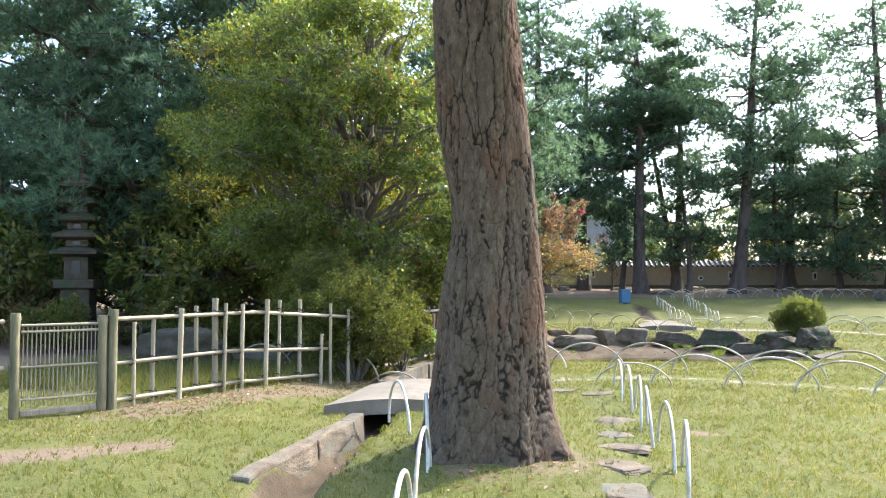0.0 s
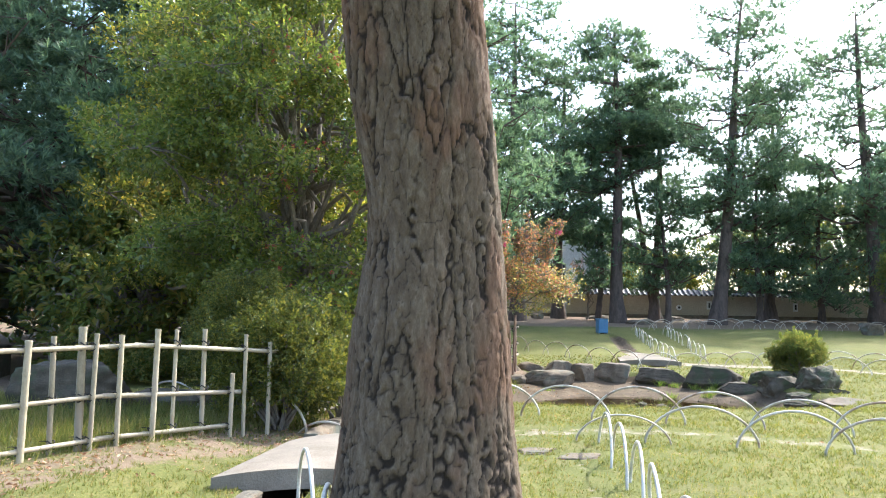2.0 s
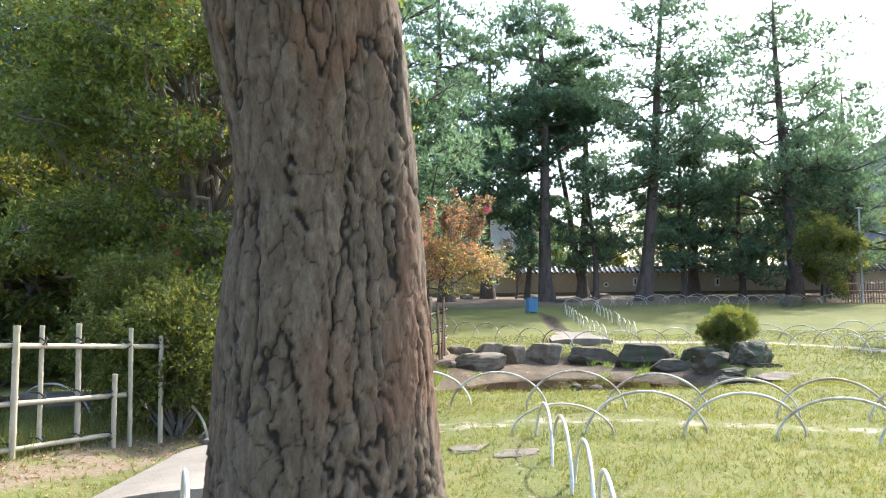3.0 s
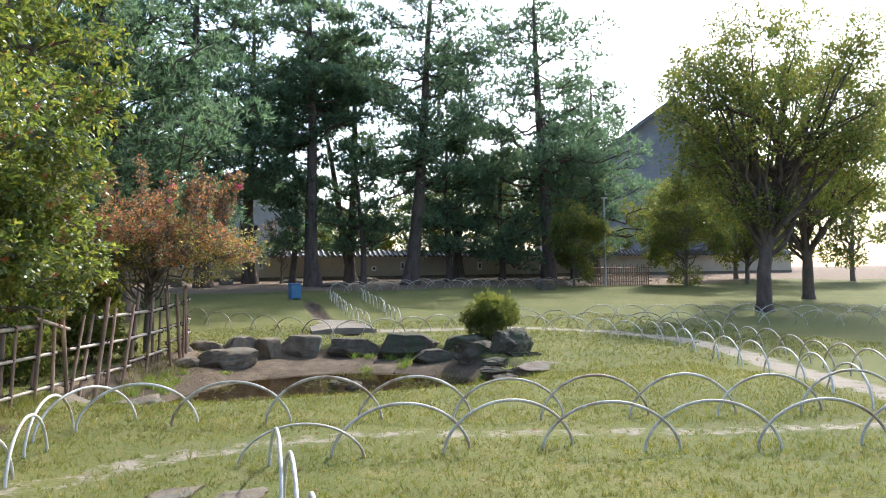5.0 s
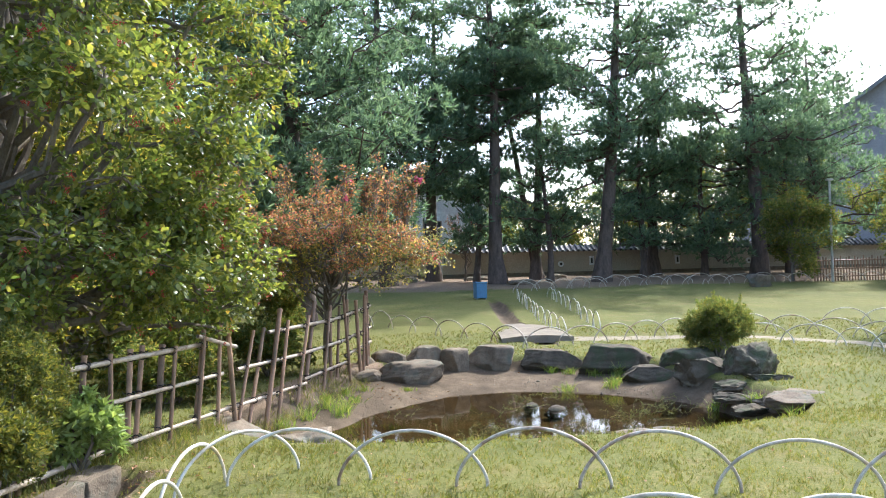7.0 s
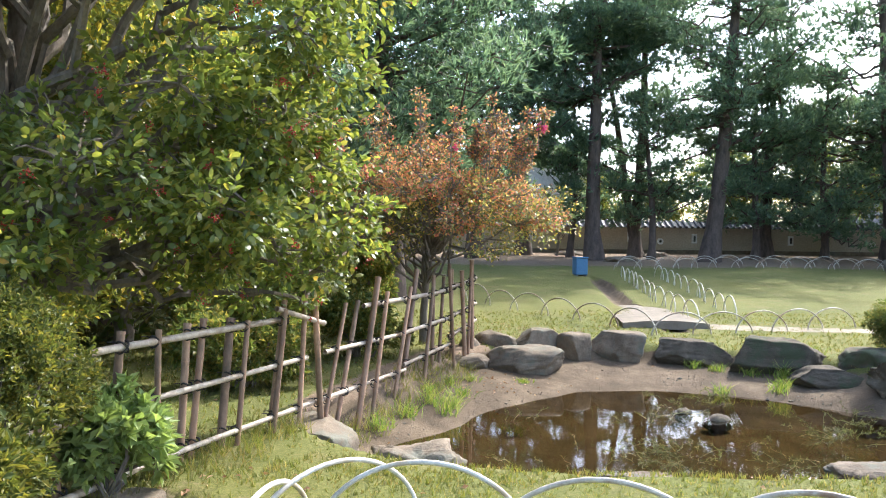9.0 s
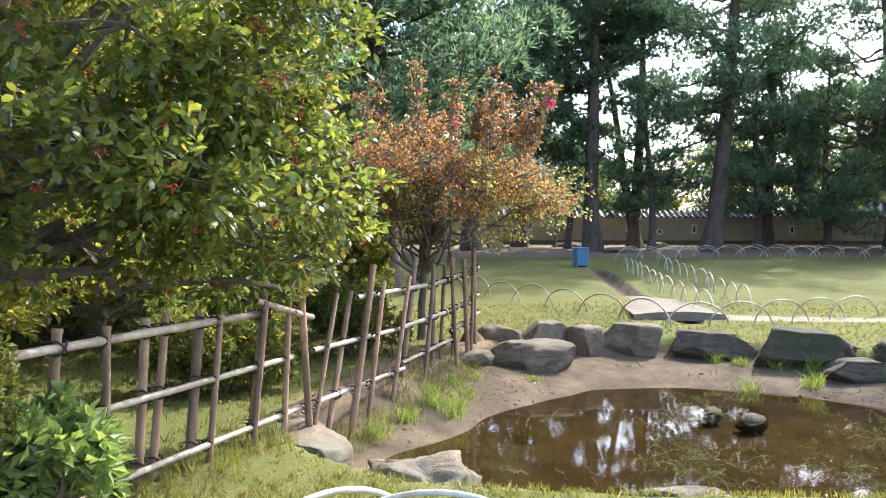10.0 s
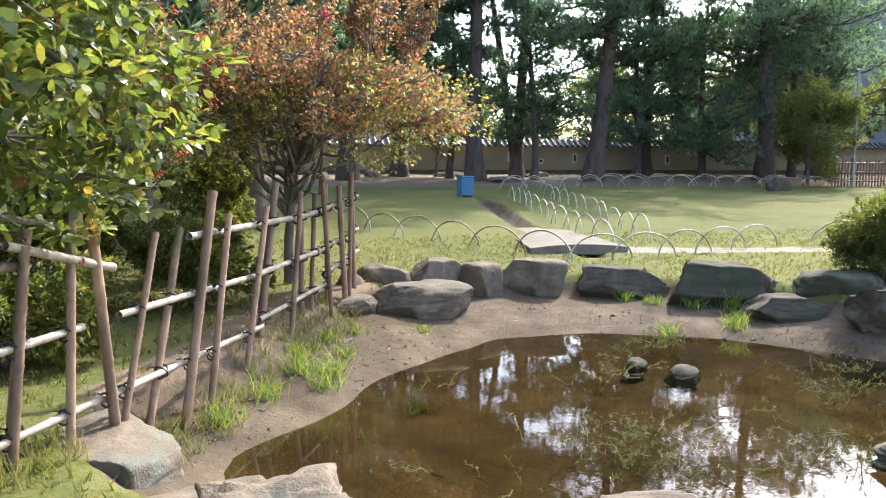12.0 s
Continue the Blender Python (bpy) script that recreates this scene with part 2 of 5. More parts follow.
# big pine's bark: grey-brown plates, dark brown fissures, shade coloured in by relief depth
m, nt, links, bsdf = nodes_of("plated_bark")
geo = nt.new("ShaderNodeNewGeometry")
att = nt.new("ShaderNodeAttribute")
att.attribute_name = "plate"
mp = nt.new("ShaderNodeMapping")
mp.inputs["Scale"].default_value = (1, 1, 0.4)
links.new(geo.outputs["Position"], mp.inputs[0])
flake = noise_tex(nt, links, mp.outputs[0], 24, 9, 0.8)
tone = noise_tex(nt, links, mp.outputs[0], 3.2, 4)
plate = ramp(nt, links, flake, [(0.3, (0.072, 0.048, 0.031)), (0.5, (0.138, 0.099, 0.066)), (0.72, (0.235, 0.185, 0.132))])
rust = ramp(nt, links, flake, [(0.3, (0.115, 0.052, 0.029)), (0.7, (0.215, 0.110, 0.062))])
plate = mixc(nt, links, ramp(nt, links, tone, [(0.50, (0, 0, 0)), (0.62, (0.6, 0.6, 0.6))]), plate, rust)
# near-black mix paints the fissures' shade where plate is low
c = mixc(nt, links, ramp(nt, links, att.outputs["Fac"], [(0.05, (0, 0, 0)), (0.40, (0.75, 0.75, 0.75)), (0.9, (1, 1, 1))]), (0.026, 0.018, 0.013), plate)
links.new(c, bsdf.inputs["Base Color"])
bsdf.inputs["Roughness"].default_value = 0.9
bsdf.inputs["Specular IOR Level"].default_value = 0.25
bb = nt.new("ShaderNodeBump")
bb.inputs["Strength"].default_value, bb.inputs["Distance"].default_value = 1.0, 0.018
links.new(flake, bb.inputs["Height"])
links.new(bb.outputs[0], bsdf.inputs["Normal"])
plated_bark = m


# ---- helpers of this scene ----
RNG = np.random.default_rng(7)


def unit(v):
    return v / np.maximum(np.linalg.norm(v, axis=-1, keepdims=True), 1e-9)


def raw_mesh(name, verts, faces, material, smooth=False):
    """A mesh from arrays: verts (n, 3), faces (m, 3 or 4)."""
    verts, faces = np.asarray(verts, np.float32), np.asarray(faces, np.int32)
    me = bpy.data.meshes.new(name)
    k = faces.shape[1]
    me.vertices.add(len(verts))
    me.vertices.foreach_set("co", verts.ravel())
    me.loops.add(faces.size)
    me.loops.foreach_set("vertex_index", faces.ravel())
    me.polygons.add(len(faces))
    me.polygons.foreach_set("loop_start", np.arange(0, faces.size, k, dtype=np.int32))
    me.polygons.foreach_set("use_smooth", np.full(len(faces), smooth))
    me.update(calc_edges=True)
    me.materials.append(material)
    return me


def child(name, data, parent, label=""):
    ob = new(name, data)
    ob.parent = parent
    return tagged(ob, label)


def part(name, bm, material, parent=None, label="", smooth=False):
    me = bpy.data.meshes.new(name)
    bm.normal_update()
    bm.to_mesh(me)
    bm.free()
    me.materials.append(material)
    if smooth:
        for p in me.polygons:
            p.use_smooth = True
    return child(name, me, parent, label) if parent else tagged(new(name, me), label)


def empty(name, place=(0, 0, 0), turn=0.0, label="", category="", group=""):
    ob = new(name)
    ob.empty_display_size = 0.2
    ob.matrix_world = pose(*place, 0, 0, turn)
    return tagged(ob, label, category, group)


def box(bm, lo, hi, bevel=0.0):
    r = bmesh.ops.create_cube(bm, size=1)["verts"]
    for v in r:
        v.co = Vector([l + (h - l) * (c + 0.5) for l, h, c in zip(lo, hi, v.co)])
    if bevel:
        es = list({e for v in r for e in v.link_edges})
        bmesh.ops.bevel(bm, geom=es, offset=bevel, segments=2, affect="EDGES", profile=0.5)


class Pile:
    """Gathers arrays of one face size, to be one mesh."""

    def __init__(self):
        self.v, self.f, self.n = [], [], 0

    def add(self, v, f):
        self.v.append(np.asarray(v, float))
        self.f.append(np.asarray(f, int) + self.n)
        self.n += len(v)

    def mesh(self, name, material, smooth=False):
        return raw_mesh(name, np.concatenate(self.v), np.concatenate(self.f), material, smooth)


def tube(points, radii, sides=7, ref=None):
    """A tapered tube along points, as verts and quads."""
    p = np.asarray(points, float)
    r = np.asarray(radii, float)
    d = unit(np.gradient(p, axis=0))
    if ref is None:
        ref = np.array([0.0, 0.0, 1.0]) if abs(d[0][2]) < 0.8 else np.array([1.0, 0.0, 0.0])
    a = unit(np.cross(d, ref))
    b = np.cross(d, a)
    ang = np.linspace(0, 2 * np.pi, sides, endpoint=False)
    ring = a[:, None] * np.cos(ang)[None, :, None] + b[:, None] * np.sin(ang)[None, :, None]
    v = (p[:, None] + ring * r[:, None, None]).reshape(-1, 3)
    i = np.arange(len(p) - 1)[:, None] * sides
    j = np.arange(sides)[None]
    k = (j + 1) % sides
    f = np.stack([i + j, i + k, i + sides + k, i + sides + j], -1).reshape(-1, 4)
    return v, f


def bent(a, b, sag, n=6, wob=0.0, rng=RNG):
    """Points of a bowed line from a to b."""
    t = np.linspace(0, 1, n)[:, None]
    a, b = np.asarray(a, float), np.asarray(b, float)
    p = a + (b - a) * t + np.array([0, 0, 1.0]) * sag * (4 * t * (1 - t))
    if wob:
        w = rng.normal(0, wob, (n, 3))
        w[0] = w[-1] = 0
        p = p + w
    return p


def leaves(c, axis, length, width, rng, fold=0.25):
    """One folded blade (two triangles) per centre."""
    n = len(c)
    axis = unit(axis)
    side = unit(np.cross(axis, rng.normal(0, 1, (n, 3)) + np.array([0, 0, 1.5])))
    up = np.cross(side, axis)
    ln = (length * rng.uniform(0.7, 1.25, n))[:, None]
    wd = (width * rng.uniform(0.7, 1.25, n))[:, None]
    mid = c + axis * ln * 0.48
    v = np.stack([c, mid + side * wd * 0.5 + up * wd * fold, c + axis * ln - up * ln * 0.12, mid - side * wd * 0.5 + up * wd * fold], 1).reshape(-1, 3)
    b = np.arange(n)[:, None] * 4
    f = np.concatenate([b + [0, 1, 2], b + [0, 2, 3]])
    return v, f


def oval_leaves(c, axis, length, width, rng):
    """One oval, drooping blade (four triangles) per centre."""
    n = len(c)
    axis = unit(axis)
    side = unit(np.cross(axis, rng.normal(0, 0.8, (n, 3)) + np.array([0, 0, 1.5])))
    up = np.cross(side, axis)
    ln = (length * rng.uniform(0.7, 1.25, n))[:, None]
    wd = (width * rng.uniform(0.75, 1.25, n))[:, None] * 0.5
    a, b = c + axis * ln * 0.28, c + axis * ln * 0.70 - up * ln * 0.06
    v = np.stack([c, a + side * wd * 0.95, a - side * wd * 0.95, b + side * wd, b - side * wd, c + axis * ln - up * ln * 0.2], 1).reshape(-1, 3)
    k = np.arange(n)[:, None] * 6
    return v, np.concatenate([k + [0, 1, 2], k + [2, 1, 3], k + [2, 3, 4], k + [4, 3, 5]])


def sprays(centres, outward, per, reach, length, width, rng, oval=False):
    """Rosettes of leaves round twig tips."""
    n = len(centres)
    c = np.repeat(centres, per, 0)
    o = np.repeat(unit(outward), per, 0)
    d = unit(o * 0.7 + rng.normal(0, 0.75, (n * per, 3)))
    start = c + o * rng.uniform(-1.0, 0.3, (n * per, 1)) * reach + d * reach * 0.25
    return (oval_leaves if oval else leaves)(start, d, length, width, rng)


def needles(c, axis, per, length, width, spread, rng):
    """Brushes of thin needles."""
    n = len(c)
    cc, a = np.repeat(c, per, 0), np.repeat(unit(axis), per, 0)
    d = unit(a + rng.normal(0, spread, (n * per, 3)))
    s = unit(np.cross(d, rng.normal(0, 1, (n * per, 3))))
    ln = length * rng.uniform(0.7, 1.2, (n * per, 1))
    v = np.stack([cc - s * width * 0.5, cc + s * width * 0.5, cc + d * ln], 1).reshape(-1, 3)
    f = np.arange(n * per * 3).reshape(-1, 3)
    return v, f


def ball(n, rng, shell=0.5):
    """Points of a unit ball, denser toward its skin."""
    d = unit(rng.normal(0, 1, (n, 3)))
    return d * rng.uniform(shell, 1, (n, 1)) ** 0.5


# ---- ground ----
POND = [(0.15, 16.3), (0.0, 15.5), (0.45, 14.75), (1.1, 14.15), (2.2, 13.9), (3.6, 13.75), (5.2, 13.75), (6.5, 14.1), (7.3, 15.0), (7.2, 16.4), (7.0, 17.8), (6.95, 18.95), (6.0, 19.8),
        (5.2, 20.2), (4.1, 20.42), (2.6, 20.25), (1.75, 19.4), (1.0, 17.2)]
WATER_Z = -0.42
CHANNEL = [(-1.05, 3.6), (-1.06, 5.4), (-0.88, 7.6), (-0.78, 9.6), (-0.62, 11.6), (-0.42, 13.1)]
PATHS = [([(1.1, 2.0), (1.28, 5.2), (1.42, 6.6), (1.62, 8.2), (1.75, 10.0)], 0.06, 0.66), ([(-0.2, 10.4), (1.4, 11.1), (3.0, 11.15), (4.5, 10.65), (6.0, 10.1), (9.0, 9.1), (12, 8.2)], 0.20, 0.70),
         ([(9.0, 9.3), (9.8, 12.0), (11.0, 14.6), (12.0, 17.5), (12.0, 20.0), (10.0, 21.9), (5.6, 22.6)], 0.30, 0.80)]


def seg_dist(x, y, line):
    best = np.full(np.shape(x), 1e9)
    for (x0, y0), (x1, y1) in zip(line[:-1], line[1:]):
        dx, dy = x1 - x0, y1 - y0
        t = np.clip(((x - x0) * dx + (y - y0) * dy) / (dx * dx + dy * dy), 0, 1)
        best = np.minimum(best, np.hypot(x - x0 - t * dx, y - y0 - t * dy))
    return best


def inside(x, y, poly):
    r = np.zeros(np.shape(x), bool)
    for (x0, y0), (x1, y1) in zip(poly, poly[1:] + poly[:1]):
        if y0 != y1:
            r ^= ((y0 > y) != (y1 > y)) & (x < (x1 - x0) * (y - y0) / (y1 - y0) + x0)
    return r


def step(a, b, x):
    t = np.clip((x - a) / (b - a), 0, 1)
    return t * t * (3 - 2 * t)


def pond_depth(x, y):
    """Signed distance to the pond's rim, positive inside."""
    d = seg_dist(x, y, POND + POND[:1])
    return np.where(inside(x, y, POND), d, -d)


def height(x, y):
    x, y = np.asarray(x, float), np.asarray(y, float)
    s = np.maximum(0, np.minimum(y, 48) - 20)
    z = 0.05 * s * s / (s + 3)
    z = z + 0.025 * np.sin(x * 0.9 + 1.3 * np.sin(y * 0.5)) * np.sin(y * 0.7)
    z = z * (1 - np.exp(-((x - 0.35) ** 2 + (y - 6.1) ** 2) / 2)) + 0.13 * np.exp(-((x - 0.35) ** 2 + (y - 6.1) ** 2) / 0.9) + 0.11 * step(-1.35, -2.3, x) * step(13, 11, y)
    d = pond_depth(x, y)
    shore = 0.05 + 2.4 * step(16.6, 19.0, y) * step(7.6, 5.4, x) + 0.65 * step(3.2, 1.6, x) * step(17.8, 16.4, y) * step(14.6, 15.6, y)
    z = z - 0.24 * step(-0.12, 0.18, d) - 0.34 * step(0.1, shore + 0.75, d)
    ch = seg_dist(x, y, CHANNEL)
    z = z - 0.24 * step(0.24, 0.15, ch) * step(-0.1, 0.6, -d + 0.4)
    far = seg_dist(x, y, [(5.9, 22.0), (6.1, 26.0), (6.9, 31.5)])
    z = z - 0.16 * step(0.24, 0.12, far)
    return z


def masks(x, y):
    """Mud, bare earth and pale path, 0 to 1."""
    d = pond_depth(x, y)
    mud = step(-0.12, 0.10, d)
    mud = np.maximum(mud, step(0.32, 0.16, seg_dist(x, y, CHANNEL)) * 0.9)
    mud = np.maximum(mud, step(0.36, 0.2, seg_dist(x, y, [(5.9, 22.0), (6.1, 26.0), (6.9, 31.5)])) * 0.8)
    bare = step(1.05, 0.35, seg_dist(x, y, [(-3.2, 7.6), (-1.75, 9.9), (-1.0, 11.2), (-0.6, 12.4)])) * 0.62
    bare = np.maximum(bare, step(0.85, 0.35, seg_dist(x, y, [(0.5, 16.2), (1.3, 18.2), (1.9, 19.6)])) * 0.9)
    bare = np.maximum(bare, step(1.5, 0.2, seg_dist(x, y, [(-1.6, 10.6), (-0.9, 12.2), (-0.4, 13.0)])) * 0.55)
    bare = np.maximum(bare, step(1.25, 0.35, np.hypot((x - 0.45) * 0.8, y - 5.85)) * 0.6)
    bare = np.maximum(bare, step(0.9, 0.1, seg_dist(x, y, [(-4.5, 4.9), (-2.3, 5.9)]) * 1.6) * 0.75)
    bare = np.maximum(bare, step(34.0, 38.5, y + 0.06 * (x - 10) * np.sin(x * 0.3)) * 0.8)
    bare = np.maximum(bare, step(0.5, 0.1, np.hypot(x - 2.35, (y - 7.3) * 1.6)) * 0.7)
    bare = np.maximum(bare, step(-4.5, -7.0, x) * 0.7)
    pale = np.zeros(np.shape(x))
    for line, w, most in PATHS:
        pale = np.maximum(pale, step(w + 0.35, w - 0.1, seg_dist(x, y, line)) * most)
    return mud, bare, pale


def graded(lo, a, b, hi, fine_step):
    core = np.arange(a, b + 1e-6, fine_step)
    far = 1.25 ** np.arange(1, 60) * fine_step * 3
    left, right = a - np.cumsum(far), b + np.cumsum(far)
    return np.concatenate([[lo], left[left > lo][::-1], core, right[right < hi], [hi]])


gx, gy = graded(-1500, -6, 13, 1500, 0.11), graded(-1500, 2.5, 27, 1500, 0.11)
GX, GY = np.meshgrid(gx, gy)
GZ = height(GX, GY)
rough_z = np.array([noise.noise(Vector((x * 1.7, y * 1.7, 0))) for x, y in zip(GX.ravel(), GY.ravel())]).reshape(GX.shape)
GZ = GZ + np.where((abs(GX) < 60) & (abs(GY) < 60), rough_z * 0.018, 0)
nx, ny = len(gx), len(gy)
gi = (np.arange(ny - 1)[:, None] * nx + np.arange(nx - 1)[None]).ravel()
gm = raw_mesh("ground", np.stack([GX, GY, GZ], -1).reshape(-1, 3), np.stack([gi, gi + 1, gi + nx + 1, gi + nx], -1), ground_mat, True)
mk = np.stack([a.ravel() for a in masks(GX, GY)] + [np.ones(GX.size)], -1).astype(np.float32)
layer = gm.attributes.new("mask", "FLOAT_COLOR", "POINT")
layer.data.foreach_set("color", mk.ravel())
tagged(new("ground", gm), "mown lawn with worn earth paths and a muddy pond hollow", "ground", kind="structure")


def on_ground(x, y):
    return float(height(x, y))


# pond water
wp = np.array(POND)
wc = wp.mean(0)
bm = bmesh.new()
bm.faces.new([bm.verts.new((*(wc + (q - wc) * 0.985), WATER_Z)) for q in wp])
water = tagged(part("water", bm, water_mat), "shallow clear brown pond water, still, mirroring pines", "pond", kind="structure")
water.visible_shadow = False

# ---- the big pine by the path ----


def big_pine():
    tree = empty("pine_tree", (0.33, 6.15, 0.08), 0, "thick leaning pine trunk with deeply plated grey-brown bark on the lawn", "tree")
    sides, rows, top = 280, 520, 4.9
    z = np.linspace(-0.15, top, rows)
    zz = np.array([-0.15, 0.0, 0.3, 0.7, 1.67, 2.6, 3.7, 4.9])
    cx = np.interp(z, zz, [0.37, 0.365, 0.36, 0.35, 0.335, 0.265, 0.215, 0.15]) - 0.33
    cy = np.interp(z, zz, [6.15, 6.12, 6.08, 6.03, 5.86, 5.58, 5.22, 4.9]) - 6.15
    rad = np.interp(z, zz, [0.56, 0.53, 0.48, 0.44, 0.35, 0.31, 0.28, 0.26])
    k = np.ones(25) / 25
    smooth = lambda a: np.convolve(np.pad(a, 12, mode="edge"), k, "valid")
    cx, cy, rad = smooth(cx), smooth(cy), smooth(rad)
    ang = np.linspace(0, 2 * np.pi, sides, endpoint=False)
    A, Z = np.meshgrid(ang, z)
    R = rad[:, None] * np.ones_like(A)
    low = np.exp(-np.maximum(Z, 0) / 0.28)
    for at, width, out in ((-0.5, 0.30, 0.17), (-1.25, 0.22, 0.07), (3.25, 0.42, 0.12), (3.9, 0.3, 0.10), (1.6, 0.35, 0.15), (2.6, 0.25, 0.10), (-2.2, 0.25, 0.07)):
        off = np.angle(np.exp(1j * (A - at - 0.12 * Z)))
        R = R + out * low * np.exp(-(off / width) ** 2)
    R = R - 0.085 * np.exp(-((Z - 1.85) / 0.42) ** 2) * np.exp(-(np.angle(np.exp(1j * (A - 3.2))) / 0.8) ** 2)
    R = R + 0.02 * np.sin(A * 3 + Z * 1.1) + 0.012 * np.sin(A * 5 - Z * 1.7)
    plate = np.zeros_like(A)
    disp = np.zeros_like(A)
    for i in range(rows):
        for j in range(sides):
            a, h, r = A[i, j], Z[i, j], R[i, j]
            x, y = math.cos(a) * 0.36, math.sin(a) * 0.36
            w = noise.noise(Vector((x * 6, y * 6, h * 2.4))) * 0.04 + noise.noise(Vector((x * 22, y * 22, h * 12))) * 0.014
            w2 = noise.noise(Vector((x * 6 + 9, y * 6, h * 2.4))) * 0.04 + noise.noise(Vector((x * 22 + 5, y * 22, h * 12))) * 0.014
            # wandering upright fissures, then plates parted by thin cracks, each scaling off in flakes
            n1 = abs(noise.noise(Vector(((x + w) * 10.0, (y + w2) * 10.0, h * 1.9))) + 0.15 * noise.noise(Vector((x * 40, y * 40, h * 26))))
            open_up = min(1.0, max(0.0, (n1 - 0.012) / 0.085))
            dd, at = noise.voronoi(Vector(((x + w) / 0.058, (y + w2) / 0.058, (h + w * 3) / 0.20)))
            level = noise.cell(at[0] * 3.7) * 0.5 + 0.5
            gap = dd[1] - dd[0] + 0.03 * noise.noise(Vector((x * 60, y * 60, h * 45)))
            e = min(1.0, max(0.0, (gap - 0.012) / (0.05 + 0.05 * level)))
            d2, at2 = noise.voronoi(Vector(((x + w2) / 0.028, (y + w) / 0.028, (h + w) / 0.060)))
            e2 = min(1.0, max(0.0, (d2[1] - d2[0]) / 0.08))
            level2 = noise.cell(at2[0] * 5.1) * 0.5 + 0.5
            d3, at3 = noise.voronoi(Vector(((x + w) / 0.014, (y + w2) / 0.014, (h + w2) / 0.026)))
            level3 = noise.cell(at3[0] * 7.3) * 0.5 + 0.5
            # plate: low in cracks and fissures, where the bark colour darkens as shade
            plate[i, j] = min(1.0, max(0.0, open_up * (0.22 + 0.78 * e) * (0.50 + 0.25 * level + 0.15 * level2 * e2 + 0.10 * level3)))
            disp[i, j] = 0.012 + 0.013 * open_up + e * (0.003 + 0.008 * level) + 0.004 * level2 * e2 + 0.003 * level3 + 0.002 * noise.noise(Vector((x * 85, y * 85, h * 50)))
    R = R + disp - 0.03
    v = np.stack([cx[:, None] + R * np.cos(A), cy[:, None] + R * np.sin(A), Z], -1).reshape(-1, 3)
    i = np.arange(rows - 1)[:, None] * sides
    j = np.arange(sides)[None]
    f = np.stack([i + j, i + (j + 1) % sides, i + sides + (j + 1) % sides, i + sides + j], -1).reshape(-1, 4)
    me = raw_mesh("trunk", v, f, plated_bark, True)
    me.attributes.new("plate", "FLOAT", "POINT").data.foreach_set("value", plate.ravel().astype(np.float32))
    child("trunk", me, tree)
    rng = np.random.default_rng(3)
    pile, fol = Pile(), Pile()
    line = np.array([(-0.17, -1.24, 4.85), (-0.3, -1.5, 6.5), (-0.2, -1.3, 8.5), (0.1, -1.2, 10.5)])
    pile.add(*tube(line, [0.26, 0.22, 0.16, 0.08], 10))
    for n in range(14):
        z0 = rng.uniform(6.8, 10.3)
        s = np.array([-0.2, -1.35, z0])
        a = rng.uniform(0, 6.28)
        e = s + np.array([math.cos(a), math.sin(a), 0.25]) * rng.uniform(1.2, 2.8)
        pile.add(*tube(bent(s, e, 0.2, 6, 0.05, rng), np.linspace(0.08, 0.02, 6), 5))
        c = e + ball(140, rng) * np.array([0.9, 0.9, 0.4])
        fol.add(*needles(c, (c - e) + np.array([0, 0, 0.6]), 9, 0.17, 0.012, 0.5, rng))
    tagged(child("branchwork", pile.mesh("branchwork", bark_far), tree), kind="stuff")
    child("crown", fol.mesh("crown", needle), tree)


big_pine()

# ---- back wall, buildings ----


